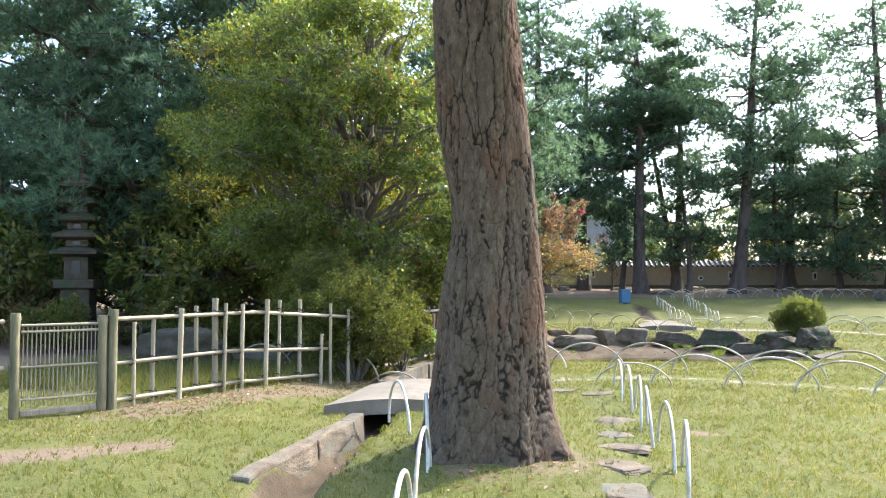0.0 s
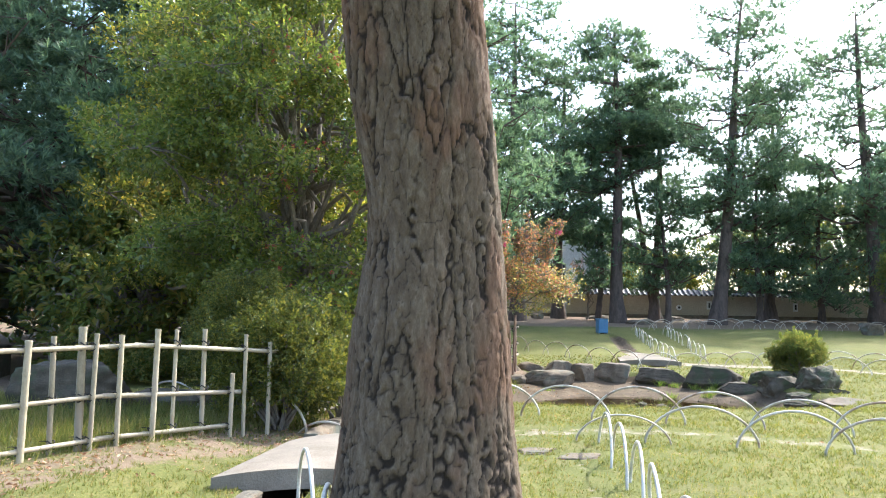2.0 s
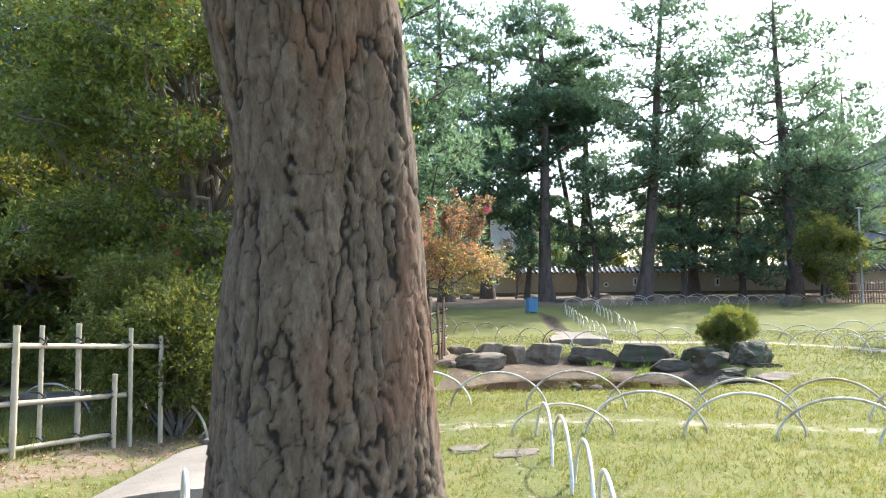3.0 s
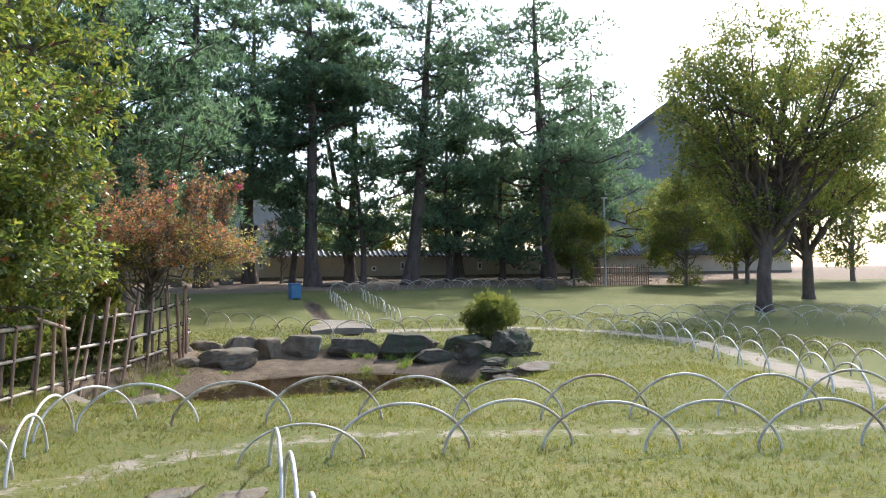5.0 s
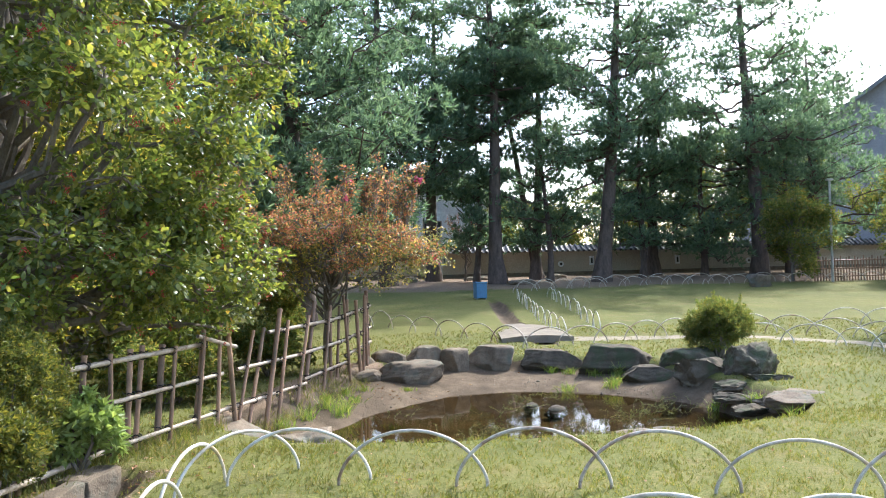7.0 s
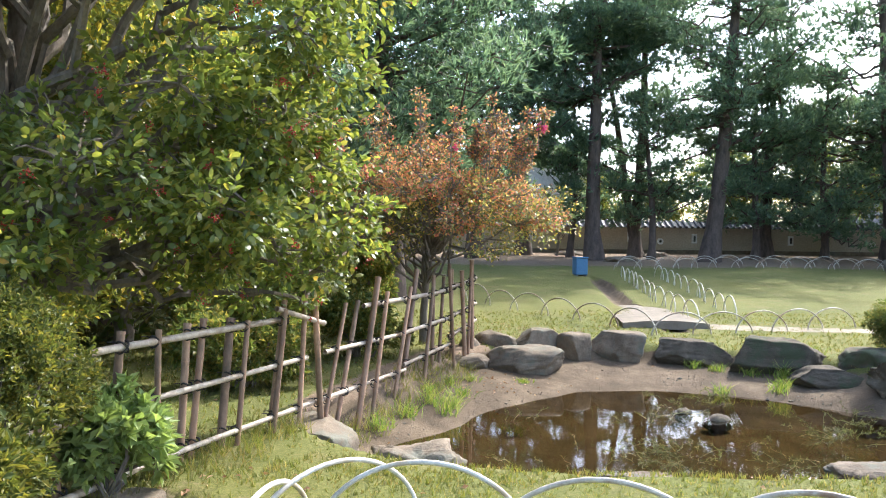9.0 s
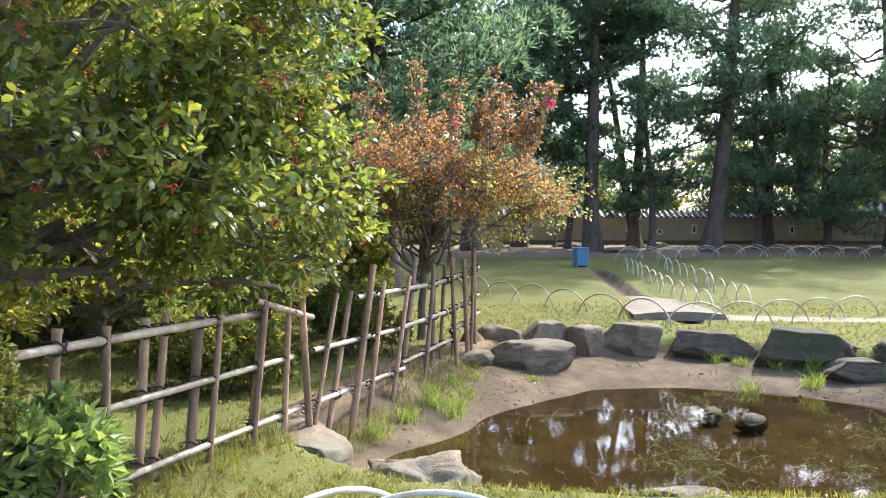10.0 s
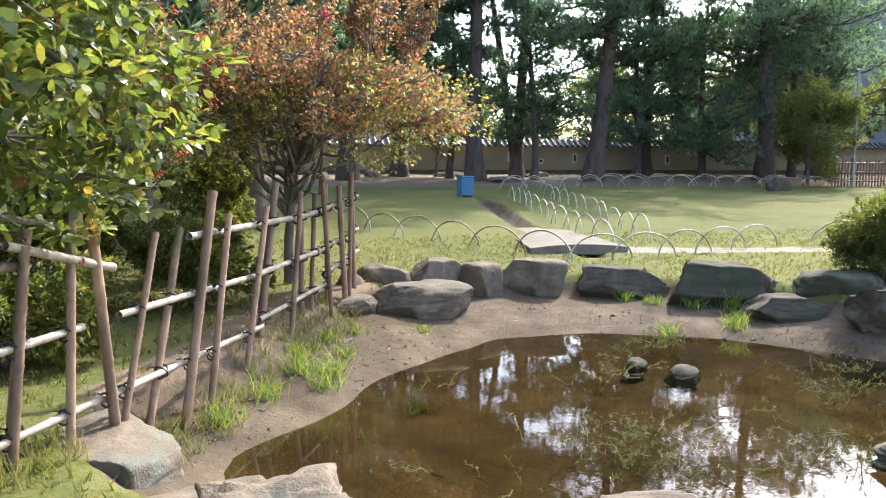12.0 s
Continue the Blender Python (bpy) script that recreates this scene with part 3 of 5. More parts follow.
def back_wall():
    """Plastered garden wall with a tiled cap and loopholes."""
    x0, x1, y0 = -14.0, 46.0, 46.0
    wall = empty("wall_back", (0, 0, 0), 0, "long beige plastered garden wall with a dark tiled cap", "wall")
    tagged(wall, kind="structure")
    bm = bmesh.new()
    box(bm, (x0, y0, 0.4), (x1, y0 + 0.4, 2.45))
    part("plaster", bm, plaster, wall)
    bm = bmesh.new()
    box(bm, (x0, y0 - 0.05, 0.5), (x1, y0 - 0.002, 1.32))
    part("plinth", bm, stone, wall, "low stone footing")
    bm = bmesh.new()
    vs = [bm.verts.new(p) for p in ((x0, y0 - 0.38, 2.45), (x1, y0 - 0.38, 2.45), (x1, y0 + 0.2, 2.78), (x0, y0 + 0.2, 2.78), (x0, y0 + 0.78, 2.45), (x1, y0 + 0.78, 2.45))]
    bm.faces.new(vs[:4])
    bm.faces.new((vs[3], vs[2], vs[5], vs[4]))
    bm.faces.new((vs[0], vs[4], vs[5], vs[1]))
    part("cap", bm, roof_tile, wall, "dark tiled cap")
    bm = bmesh.new()
    bmesh.ops.create_cone(bm, segments=8, radius1=0.075, radius2=0.075, depth=0.68, cap_ends=True)
    bmesh.ops.rotate(bm, verts=bm.verts, cent=(0, 0, 0), matrix=Euler((radians(-60.5), 0, 0)).to_matrix())
    tile = bpy.data.meshes.new("roll_tile")
    bm.to_mesh(tile)
    bm.free()
    tile.materials.append(roof_tile)
    for i in range(200):
        ob = child("roll_tile", tile, wall)
        ob.location = (x0 + 0.15 + i * 0.30, y0 - 0.11, 2.63)
    for x, z, kind in ((-0.9, 1.95, 0), (3.2, 1.95, 1), (7.3, 2.02, 0), (12.2, 1.95, 0), (13.75, 1.75, 1), (15.5, 1.9, 0), (20.5, 1.85, 0), (24.8, 1.7, 1)):
        bm = bmesh.new()
        if kind:
            bmesh.ops.create_cone(bm, segments=20, radius1=0.16, radius2=0.16, depth=0.06, cap_ends=True)
            bmesh.ops.rotate(bm, verts=bm.verts, cent=(0, 0, 0), matrix=Euler((radians(90), 0, 0)).to_matrix())
        else:
            box(bm, (-0.14, -0.03, -0.24), (0.14, 0.03, 0.24), 0.02)
        hole = part("loophole", bm, white_plaster, wall, "white-framed loophole")
        hole.location = (x, y0 - 0.031, z)
        # near-black slab stands in for the shade inside the loophole
        bm = bmesh.new()
        if kind:
            bmesh.ops.create_cone(bm, segments=16, radius1=0.07, radius2=0.07, depth=0.02, cap_ends=True)
            bmesh.ops.rotate(bm, verts=bm.verts, cent=(0, 0, 0), matrix=Euler((radians(90), 0, 0)).to_matrix())
        else:
            box(bm, (-0.05, -0.01, -0.15), (0.05, 0.01, 0.15))
        inner = part("opening", bm, dark_glass_and_holes, hole)
        inner.location = (0, -0.04, 0)


back_wall()


def house(name, place, turn, size, wall_h, roof_h, wall_mat, label, windows=()):
    """A gabled house: walls, roof with overhang, windows on its gable front."""
    w, d = size
    h = empty(name, place, turn, label, "building")
    bm = bmesh.new()
    lo = [bm.verts.new(p) for p in ((-w / 2, 0, -1), (w / 2, 0, -1), (w / 2, 0, wall_h), (0, 0, wall_h + roof_h), (-w / 2, 0, wall_h))]
    hi = [bm.verts.new((v.co.x, d, v.co.z)) for v in lo]
    bm.faces.new(lo)
    bm.faces.new(hi[::-1])
    for i in (0, 1, 4):
        k = (i + 1) % 5
        bm.faces.new((lo[i], hi[i], hi[k], lo[k]))
    part("wall", bm, wall_mat, h)
    o, th = 0.9, 0.35
    sl = roof_h / (w / 2)
    for s in (-1, 1):
        bm = bmesh.new()
        ridge, eave = (0, wall_h + roof_h + 0.02), (s * (w / 2 + o), wall_h - o * sl + 0.02)
        vs = []
        for yy in (-o, d + o):
            for px, pz in (ridge, eave):
                vs.append([bm.verts.new((px, yy, pz)), bm.verts.new((px, yy, pz + th))])
        a, b, c, e = vs
        for q in ((a[1], b[1], e[1], c[1]), (a[0], c[0], e[0], b[0]), (a[0], b[0], b[1], a[1]), (c[0], c[1], e[1], e[0]), (b[0], e[0], e[1], b[1]), (a[0], a[1], c[1], c[0])):
            bm.faces.new(q)
        part("roof", bm, roof_tile, h, "dark tiled roof slope")
    for x, z, ww, hh in windows:
        bm = bmesh.new()
        box(bm, (x - ww / 2, -0.05, z - hh / 2), (x + ww / 2, -0.005, z + hh / 2), 0.02)
        win = part("window", bm, weathered_wood, h)
        bm = bmesh.new()
        box(bm, (x - ww / 2 + 0.08, -0.07, z - hh / 2 + 0.08), (x + ww / 2 - 0.08, -0.051, z + hh / 2 - 0.08))
        part("pane", bm, dark_glass_and_holes, win)
    return h


# wall grey carries the shade and haze on the gable
house("storehouse", (45, 58, 1), -24, (20, 24), 8.0, 7.2, shaded_wall, "storehouse with shade coloured into its grey walls and a steep dark tiled roof", [(-2.5, 5.0, 1.0, 1.4), (2.5, 5.0, 1.0, 1.4)])
house("house", (7.5, 52, 1), 8, (11, 9), 4.5, 2.4, white_plaster, "white plastered house with a dark roof behind the wall", [(-3, 3.0, 1.2, 1.2), (0, 3.0, 1.2, 1.2), (3, 3.0, 1.2, 1.2)])
house("house", (-22, 33, 0), 30, (9, 8), 4.0, 2.0, pink_plaster, "pinkish rendered house behind the dark pines", [(-2.5, 2.2, 1.3, 1.2), (2.0, 2.2, 1.3, 1.2)])
house("house", (-2.0, 52, 1), -4, (9, 8), 6.0, 2.6, white_plaster, "white house with a dark roof behind the pines", [(-2, 4.2, 1.0, 1.2), (2, 4.2, 1.0, 1.2)])

# ---- trees ----


def pine(name, x, y, h, r0, spread, seed, tufts=5200, lean=(0.0, 0.0), first=0.30, per=6, length=0.29, width=0.036, levels=10, label="tall dark pine with layered needle pads"):
    """A pine: bowed trunk, whorls of boughs, flat pads of needle brushes along them."""
    rng = np.random.default_rng(seed)
    tree = empty(name, (x, y, on_ground(x, y)), 0, label, "tree", "pines of the garden")
    t = np.linspace(0, 1, 12)
    line = np.stack([lean[0] * t + 0.12 * np.sin(t * 5 + seed), lean[1] * t + 0.12 * np.cos(t * 4 + seed), -0.15 + (h + 0.15) * t], -1)
    line[0, :2] *= 0.3
    rad = r0 * (1 - t) ** 0.8 + 0.03
    rad[0] *= 1.45
    tv, tf = tube(line, rad, 12)
    child("trunk", raw_mesh("trunk", tv, tf, bark_far, True), tree)
    boughs, fol = Pile(), Pile()
    pads = []
    for lv in np.linspace(first, 0.97, levels):
        n = 6 if lv < 0.75 else 5
        a0 = rng.uniform(0, 6.28)
        for q in range(n):
            if rng.uniform() < 0.13:
                continue
            a = a0 + q * 6.28 / n + rng.normal(0, 0.35)
            f = lv + rng.uniform(-0.035, 0.035)
            s = np.array([np.interp(f, t, line[:, k]) for k in range(3)])
            ln = spread * (1.10 - lv) ** 0.45 * rng.uniform(0.5, 1.25) + 0.3
            e = s + np.array([math.cos(a) * ln, math.sin(a) * ln, ln * rng.uniform(-0.05, 0.42)])
            p = bent(s, e, -0.10 * ln, 8, 0.045 * ln, rng)
            boughs.add(*tube(p, np.linspace(r0 * 0.26 * (1.1 - lv) + 0.02, 0.012, 8), 5))
            for g in (0.42, 0.6, 0.78, 0.92, 1.0):
                if rng.uniform() < 0.25 and g < 0.95:
                    continue
                c = p[int(g * 7)] + rng.normal(0, 0.12 * ln, 3) * np.array([1, 1, 0.4]) + np.array([0, 0, 0.10])
                w = (0.40 + 0.17 * ln) * rng.uniform(0.55, 1.25)
                pads.append((c, w, w * rng.uniform(0.30, 0.48)))
                boughs.add(*tube(np.stack([p[max(1, int(g * 7) - 2)], c]), [0.03, 0.012], 4))
    pads.append((line[-1], 0.6, 0.8))
    share = np.array([w * w for _, w, _ in pads])
    counts = np.maximum(6, share / share.sum() * tufts * 0.62).astype(int)
    for (c, w, hh), n in zip(pads, counts):
        q = ball(n, rng, 0.05)
        bumps = 1 + 0.45 * np.sin(q[:, :1] * 5 + c[0] * 9) * np.sin(q[:, 1:2] * 5 + c[1] * 7)
        pos = c + q * bumps * np.array([w, w, hh]) + np.stack([np.zeros(n), np.zeros(n), -0.22 * w * (q[:, 0] ** 2 + q[:, 1] ** 2)], -1)
        fol.add(*needles(pos, q * np.array([1, 1, 0.7]) + np.array([0, 0, 0.55]), per, length, width * 1.9, 0.6, rng))
        for k in range(min(1, n)):
            boughs.add(*tube(np.stack([c, pos[k]]), [0.016, 0.006], 4))
    tagged(child("branchwork", boughs.mesh("branchwork", bark_far), tree), kind="stuff")
    child("crown", fol.mesh("crown", needle), tree)
    return tree


pine("pine_tree", 9.05, 40.5, 15.2, 0.33, 3.9, 11, 8600, (-0.2, 0), 0.50, levels=7)
pine("pine_tree", 11.4, 42.5, 14.0, 0.24, 3.2, 12, 5600, (0.4, 0), 0.66, levels=5)
pine("pine_tree", 11.75, 42.9, 11.0, 0.20, 2.4, 36, 2200, (-2.2, 0), 0.74, levels=4, label="slender leaning pine with a high thin crown")
pine("pine_tree", 13.9, 40.2, 17.0, 0.34, 4.0, 13, 8600, (1.6, 0), 0.32)
pine("pine_tree", 22.1, 40.5, 16.5, 0.34, 4.4, 14, 8600, (-0.6, 0), 0.34)
pine("pine_tree", 3.9, 41.0, 17.0, 0.33, 4.4, 15, 10500, (-0.3, 0), 0.26, levels=12)
pine("pine_tree", 6.4, 43.5, 14.5, 0.30, 3.6, 16, 7400, (0.2, 0), 0.34)
pine("pine_tree", 18.2, 43.8, 12.0, 0.28, 3.8, 17, 6400, (0.2, 0), 0.30)
pine("pine_tree", -1.0, 40.0, 15.5, 0.32, 4.2, 18, 8000, (0, 0), 0.2)
pine("pine_tree", 27.5, 44.0, 12.0, 0.3, 4.0, 19, 6400, (0, 0), 0.22)
pine("pine_tree", 8.3, 42.0, 7.2, 0.14, 2.3, 31, 3600, (0.2, 0), 0.28, levels=6, label="young pine with drooping boughs before the wall")
pine("pine_tree", 11.6, 40.9, 7.0, 0.14, 2.2, 32, 3400, (-0.2, 0), 0.30, levels=6, label="young pine with drooping boughs before the wall")
pine("pine_tree", 16.6, 41.8, 7.6, 0.15, 2.5, 33, 4000, (0.1, 0), 0.26, levels=6, label="young pine with drooping boughs before the wall")
pine("pine_tree", 20.3, 42.6, 8.5, 0.15, 2.8, 34, 4600, (0.1, 0), 0.18, levels=7, label="young pine with drooping boughs before the wall")
pine("pine_tree", 25.0, 42.4, 9.0, 0.16, 3.0, 35, 5000, (-0.1, 0), 0.16, levels=7, label="young pine with drooping boughs before the wall")
pine("pine_tree", -7.2, 20.5, 12.5, 0.30, 4.0, 21, 19000, (0.4, 0), 0.16, 9, 0.21, 0.024, 14, "broad dark pine beside the stone pagoda")
pine("pine_tree", -11.2, 20.0, 12.0, 0.32, 4.0, 22, 19500, (0.5, 0), 0.18, 9, 0.21, 0.024, 14, "broad dark pine beside the stone pagoda")
pine("pine_tree", -4.4, 22.5, 13.0, 0.30, 4.0, 23, 17000, (-0.5, 0), 0.18, 9, 0.21, 0.024, 14, "broad dark pine behind the berry tree")
pine("pine_tree", -9.0, 27.0, 13.0, 0.30, 4.5, 24, 16000, (0, 0), 0.12, 8, 0.25, 0.03, 13, "broad dark pine behind the pond garden")
pine("pine_tree", -14.5, 24.5, 13.0, 0.30, 4.5, 25, 16000, (0, 0), 0.12, 8, 0.25, 0.03, 13, "broad dark pine behind the pond garden")
pine("pine_tree", 0.6, 27.0, 11.5, 0.24, 3.2, 26, 11000, (-0.4, 0), 0.22, 8, 0.25, 0.028, 12, "dark pine rising behind the crape myrtle")


def leaf_tree(name, x, y, trunk, clumps, leaf_mat, n_sprays, per, reach, length, width, seed, label, bark=bark_smooth, flat=0.75, trunk_r=0.14, oval=False):
    """A broadleaf: a trunk line, limbs to clumps of leaf sprays, twigs within."""
    rng = np.random.default_rng(seed)
    tree = empty(name, (x, y, on_ground(x, y)), 0, label, "tree")
    wood, fol = Pile(), Pile()
    line = np.asarray(trunk, float)
    tt = np.linspace(0, 1, len(line))
    fine_t = np.linspace(0, 1, 14)
    tl = np.stack([np.interp(fine_t, tt, line[:, k]) for k in range(3)], -1) + rng.normal(0, 0.012, (14, 3))
    rad = trunk_r * (1 - 0.75 * fine_t)
    rad[0] *= 1.35
    tv, tf = tube(tl, rad, 10)
    child("trunk", raw_mesh("trunk", tv, tf, bark, True), tree)
    area = np.array([r ** 2 for *_, r in clumps])
    counts = (area / area.sum() * n_sprays).astype(int)
    tips = []
    for (cx, cy, cz, r), n in zip(clumps, counts):
        c = np.array([cx, cy, cz])
        k = rng.integers(4, 13)
        s = tl[min(k, int(4 + 9 * min(1, max(0, (cz - 0.8) / max(0.5, line[-1][2])))))]
        if r > 0.2:
            wood.add(*tube(bent(s, c, 0.10, 8, 0.10, rng), np.linspace(trunk_r * 0.32, 0.012, 8), 6))
        else:
            wood.add(*tube(bent(c - np.array([0, 0, 0.28]), c, 0.0, 3), [0.007, 0.006, 0.004], 4))
        q = ball(n, rng, 0.25)
        pos = c + q * np.array([r, r, r * flat])
        for w in range(min(7, n)):
            wood.add(*tube(bent(c, pos[w], 0.03, 4, 0.02, rng), np.linspace(0.012, 0.004, 4), 4))
        fol.add(*sprays(pos, q + np.array([0, 0, 0.25]), per, reach, length, width, rng, oval))
        tips.append(pos[np.linalg.norm(q, axis=1) > 0.75])
    tagged(child("branchwork", wood.mesh("branchwork", bark), tree), kind="stuff")
    child("crown", fol.mesh("crown", leaf_mat), tree)
    return tree, np.concatenate(tips)


def clump_set(n, centre, half, r, seed, shell=0.55):
    rng = np.random.default_rng(seed)
    q = ball(n, rng, shell)
    return [(*(np.array(centre) + v * np.array(half)), r * rng.uniform(0.75, 1.2)) for v in q]


# berry tree that leans over the bamboo fence
BX, BY = -2.0, 14.4
holly_clumps = clump_set(62, (0.0, 0.0, 4.2), (2.45, 2.1, 3.5), 0.75, 5) + [(2.35, 0.3, 1.75, 0.55), (2.0, 0.5, 2.2, 0.65), (2.3, 0.1, 2.9, 0.6), (1.8, -0.4, 1.9, 0.6),
    (1.5, -0.7, 2.6, 0.7), (2.1, 0.2, 3.7, 0.7), (1.3, -0.9, 3.6, 0.8), (1.0, -1.2, 2.0, 0.6), (1.5, 0.2, 1.45, 0.45), (0.6, -1.0, 1.5, 0.55), (1.6, 0.0, 5.0, 0.8), (0.6, -1.2, 4.6, 0.8), (2.6, 0.4, 3.6, 0.55), (2.8, 0.5, 4.0, 0.45), (2.6, 0.3, 4.5, 0.55), (2.4, 0.1, 5.2, 0.65), (2.3, 0.2, 5.9, 0.7),
    (2.5, 0.85, 1.52, 0.38), (2.15, 0.9, 1.28, 0.42), (1.9, 0.7, 1.5, 0.5), (2.1, 1.0, 1.05, 0.28), (1.7, 0.8, 1.1, 0.36), (1.3, 0.5, 1.3, 0.45), (2.5, 0.8, 1.85, 0.42), (2.3, 0.7, 2.25, 0.5)] + clump_set(18, (-0.4, -1.6, 3.3), (2.3, 0.6, 2.3), 0.7, 6)
berry_tree, tips = leaf_tree("berry_tree", BX, BY, [(0, 0, -0.2), (0.1, 0, 1.0), (0.0, 0.1, 2.2), (0.2, 0.1, 4.6), (0.2, 0.1, 6.6)], holly_clumps, leaf_holly,
    11600, 8, 0.12, 0.074, 0.035, 31, "evergreen tree with glossy leaves and red berry clusters over the fence", trunk_r=0.17, oval=True, flat=0.5)


leaf_tree("tree", -3.6, 16.6, [(0, 0, -0.2), (0.1, 0, 1.2), (0.0, 0.1, 2.8), (0.2, 0.1, 6.0)], clump_set(56, (0, 0, 4.6), (2.9, 2.2, 4.2), 0.85, 33, 0.3), leaf_yellowing, 5200, 8, 0.15, 0.10, 0.05, 34,
    "broad tree with green and yellowing leaves behind the berry tree", trunk_r=0.18, flat=0.5)


def berries():
    rng = np.random.default_rng(8)
    near = tips[(tips[:, 0] > -0.2) & (tips[:, 2] < 5.5)]
    pick = near[rng.choice(len(near), 300, replace=False)]
    out = unit(pick - np.array([0, 0, 3.2])) * 0.07
    c = np.repeat(pick + out, 15, 0) + rng.normal(0, 0.018, (300 * 15, 3))
    o = np.array([(1, 0, 0), (-1, 0, 0), (0, 1, 0), (0, -1, 0), (0, 0, 1), (0, 0, -1)]) * 0.0080
    v = (c[:, None] + o[None]).reshape(-1, 3)
    tri = np.array([(0, 2, 4), (2, 1, 4), (1, 3, 4), (3, 0, 4), (2, 0, 5), (1, 2, 5), (3, 1, 5), (0, 3, 5)])
    f = (np.arange(len(c))[:, None, None] * 6 + tri[None]).reshape(-1, 3)
    tagged(child("berry_growth", raw_mesh("berry_growth", v, f, berry, True), berry_tree, "clusters of small red berries"), kind="stuff")


berries()

# crape myrtle, autumn red, at the fence's end
MX, MY = 1.25, 20.3
rng = np.random.default_rng(40)
myrtle_clumps = [(0.05 + math.cos(k * 2.4) * r * 1.95, -0.4 + math.sin(k * 2.4) * r * 1.5, 2.75 - 0.75 * r ** 2 + rng.uniform(-0.28, 0.22), 0.34 * rng.uniform(0.75, 1.2))
                 for k, r in ((k, math.sqrt((k + 0.5) / 58)) for k in range(58))]
# upright wands above the crown
for k in range(34):
    r, a = math.sqrt(rng.uniform(0, 1)), rng.uniform(0, 6.28)
    x0, y0, z0 = 0.05 + math.cos(a) * r * 1.7, -0.4 + math.sin(a) * r * 1.2, 2.85 - 0.5 * r * r
    ln, dx, dy = rng.uniform(0.35, 1.0), math.cos(a) * r * 0.45, math.sin(a) * r * 0.45
    myrtle_clumps += [(x0 + dx * f * ln, y0 + dy * f * ln, z0 + f * ln, 0.13) for f in (0.25, 0.5, 0.75, 1.0)]
myrtle, mt = leaf_tree("crape_myrtle", MX, MY, [(0, 0, -0.2), (0.05, 0, 0.8), (0.15, -0.1, 1.6), (0.25, -0.2, 2.6)], myrtle_clumps, leaf_red, 4600, 7, 0.10, 0.046, 0.026, 42,
    "crape myrtle with orange and red autumn leaves", trunk_r=0.075, oval=True)
rng2 = np.random.default_rng(43)
low = np.concatenate([np.array([cx, cy, cz]) + ball(60, rng2, 0.2) * 0.42 for cx, cy, cz, r in clump_set(26, (0.45, -0.5, 1.95), (1.7, 1.3, 0.45), 0.4, 44, 0.4)])
lv, lf = sprays(low, low - np.array([0.3, -0.3, 1.6]), 6, 0.1, 0.05, 0.028, rng2, True)
child("lower_crown", raw_mesh("lower_crown", lv, lf, leaf_turning), myrtle, "yellowing green lower leaves")
pk = mt[np.random.default_rng(2).choice(len(mt), 14, replace=False)]
pv, pf = sprays(np.repeat(pk, 6, 0) + np.random.default_rng(3).normal(0, 0.035, (84, 3)), np.ones((84, 3)), 4, 0.03, 0.04, 0.035, np.random.default_rng(4))
child("blossom", raw_mesh("blossom", pv, pf, petal_pink), myrtle, "last pink blossoms")


def bush(name, x, y, z0, half, n, per, length, width, mat, seed, label, lumps=12):
    rng = np.random.default_rng(seed)
    ob = empty(name, (x, y, on_ground(x, y) + z0), 0, label, "shrub")
    fol, wood = Pile(), Pile()
    half = np.array(half)
    cs = ball(lumps, rng, 0.35) * half * 0.68 + np.array([0, 0, half[2]])
    for c in cs:
        q = ball(n // lumps, rng, 0.45)
        pos = c + q * half * 0.36
        pos = pos[pos[:, 2] > 0.03]
        fol.add(*sprays(pos, pos - np.array([0, 0, half[2] * 0.7]), per, 0.05, length, width, rng))
        for _ in range(3):
            top = c + unit(rng.normal(0, 1, 3)) * half * 0.40
            tip = top + (unit(top - np.array([0, 0, half[2] * 0.6])) * 0.6 + np.array([0, 0, 0.7])) * rng.uniform(0.06, 0.20) * half[2]
            if top[2] > 0.08:
                along = np.linspace(0, 1, 6)[:, None]
                fol.add(*sprays(top + (tip - top) * along, np.repeat((tip - top)[None], 6, 0), per, 0.035, length, width, rng))
        wood.add(*tube(bent((rng.normal(0, 0.05), rng.normal(0, 0.05), -0.05), c, 0.05, 5, 0.03, rng), np.linspace(0.022, 0.006, 5), 5))
    tagged(child("branchwork", wood.mesh("branchwork", bark_smooth), ob), kind="stuff")
    child("foliage", fol.mesh("foliage", mat), ob)
    return ob


bush("shrub", -1.55, 11.05, 0, (1.15, 0.7, 0.84), 3300, 8, 0.05, 0.026, leaf_bush, 51, "yellow-green shrub grown through the bamboo fence", 44)
bush("shrub", -0.95, 11.75, 0, (0.55, 0.6, 0.50), 900, 8, 0.05, 0.025, leaf_bush, 151, "low yellow-green shrub sprawling at the fence foot", 10)
bush("shrub", -1.15, 12.6, 0, (0.75, 0.7, 0.72), 3000, 8, 0.032, 0.020, leaf_bush, 52, "small-leaved green shrub beside the bamboo fence", 14)
bush("shrub", -2.3, 11.9, 0, (0.95, 0.7, 1.0), 3200, 8, 0.035, 0.021, leaf_bush, 53, "small-leaved green shrub under the berry tree", 14)
bush("broadleaf_plant", -0.80, 13.3, 0, (0.46, 0.38, 0.34), 170, 7, 0.10, 0.048, leaf_weed, 54, "pale green broad-leaved plant at the fence foot", 12)
bush("shrub", 7.95, 18.5, 0.02, (0.70, 0.62, 0.54), 3000, 8, 0.04, 0.02, leaf_far, 55, "round clipped shrub growing out of dark rocks", 24)
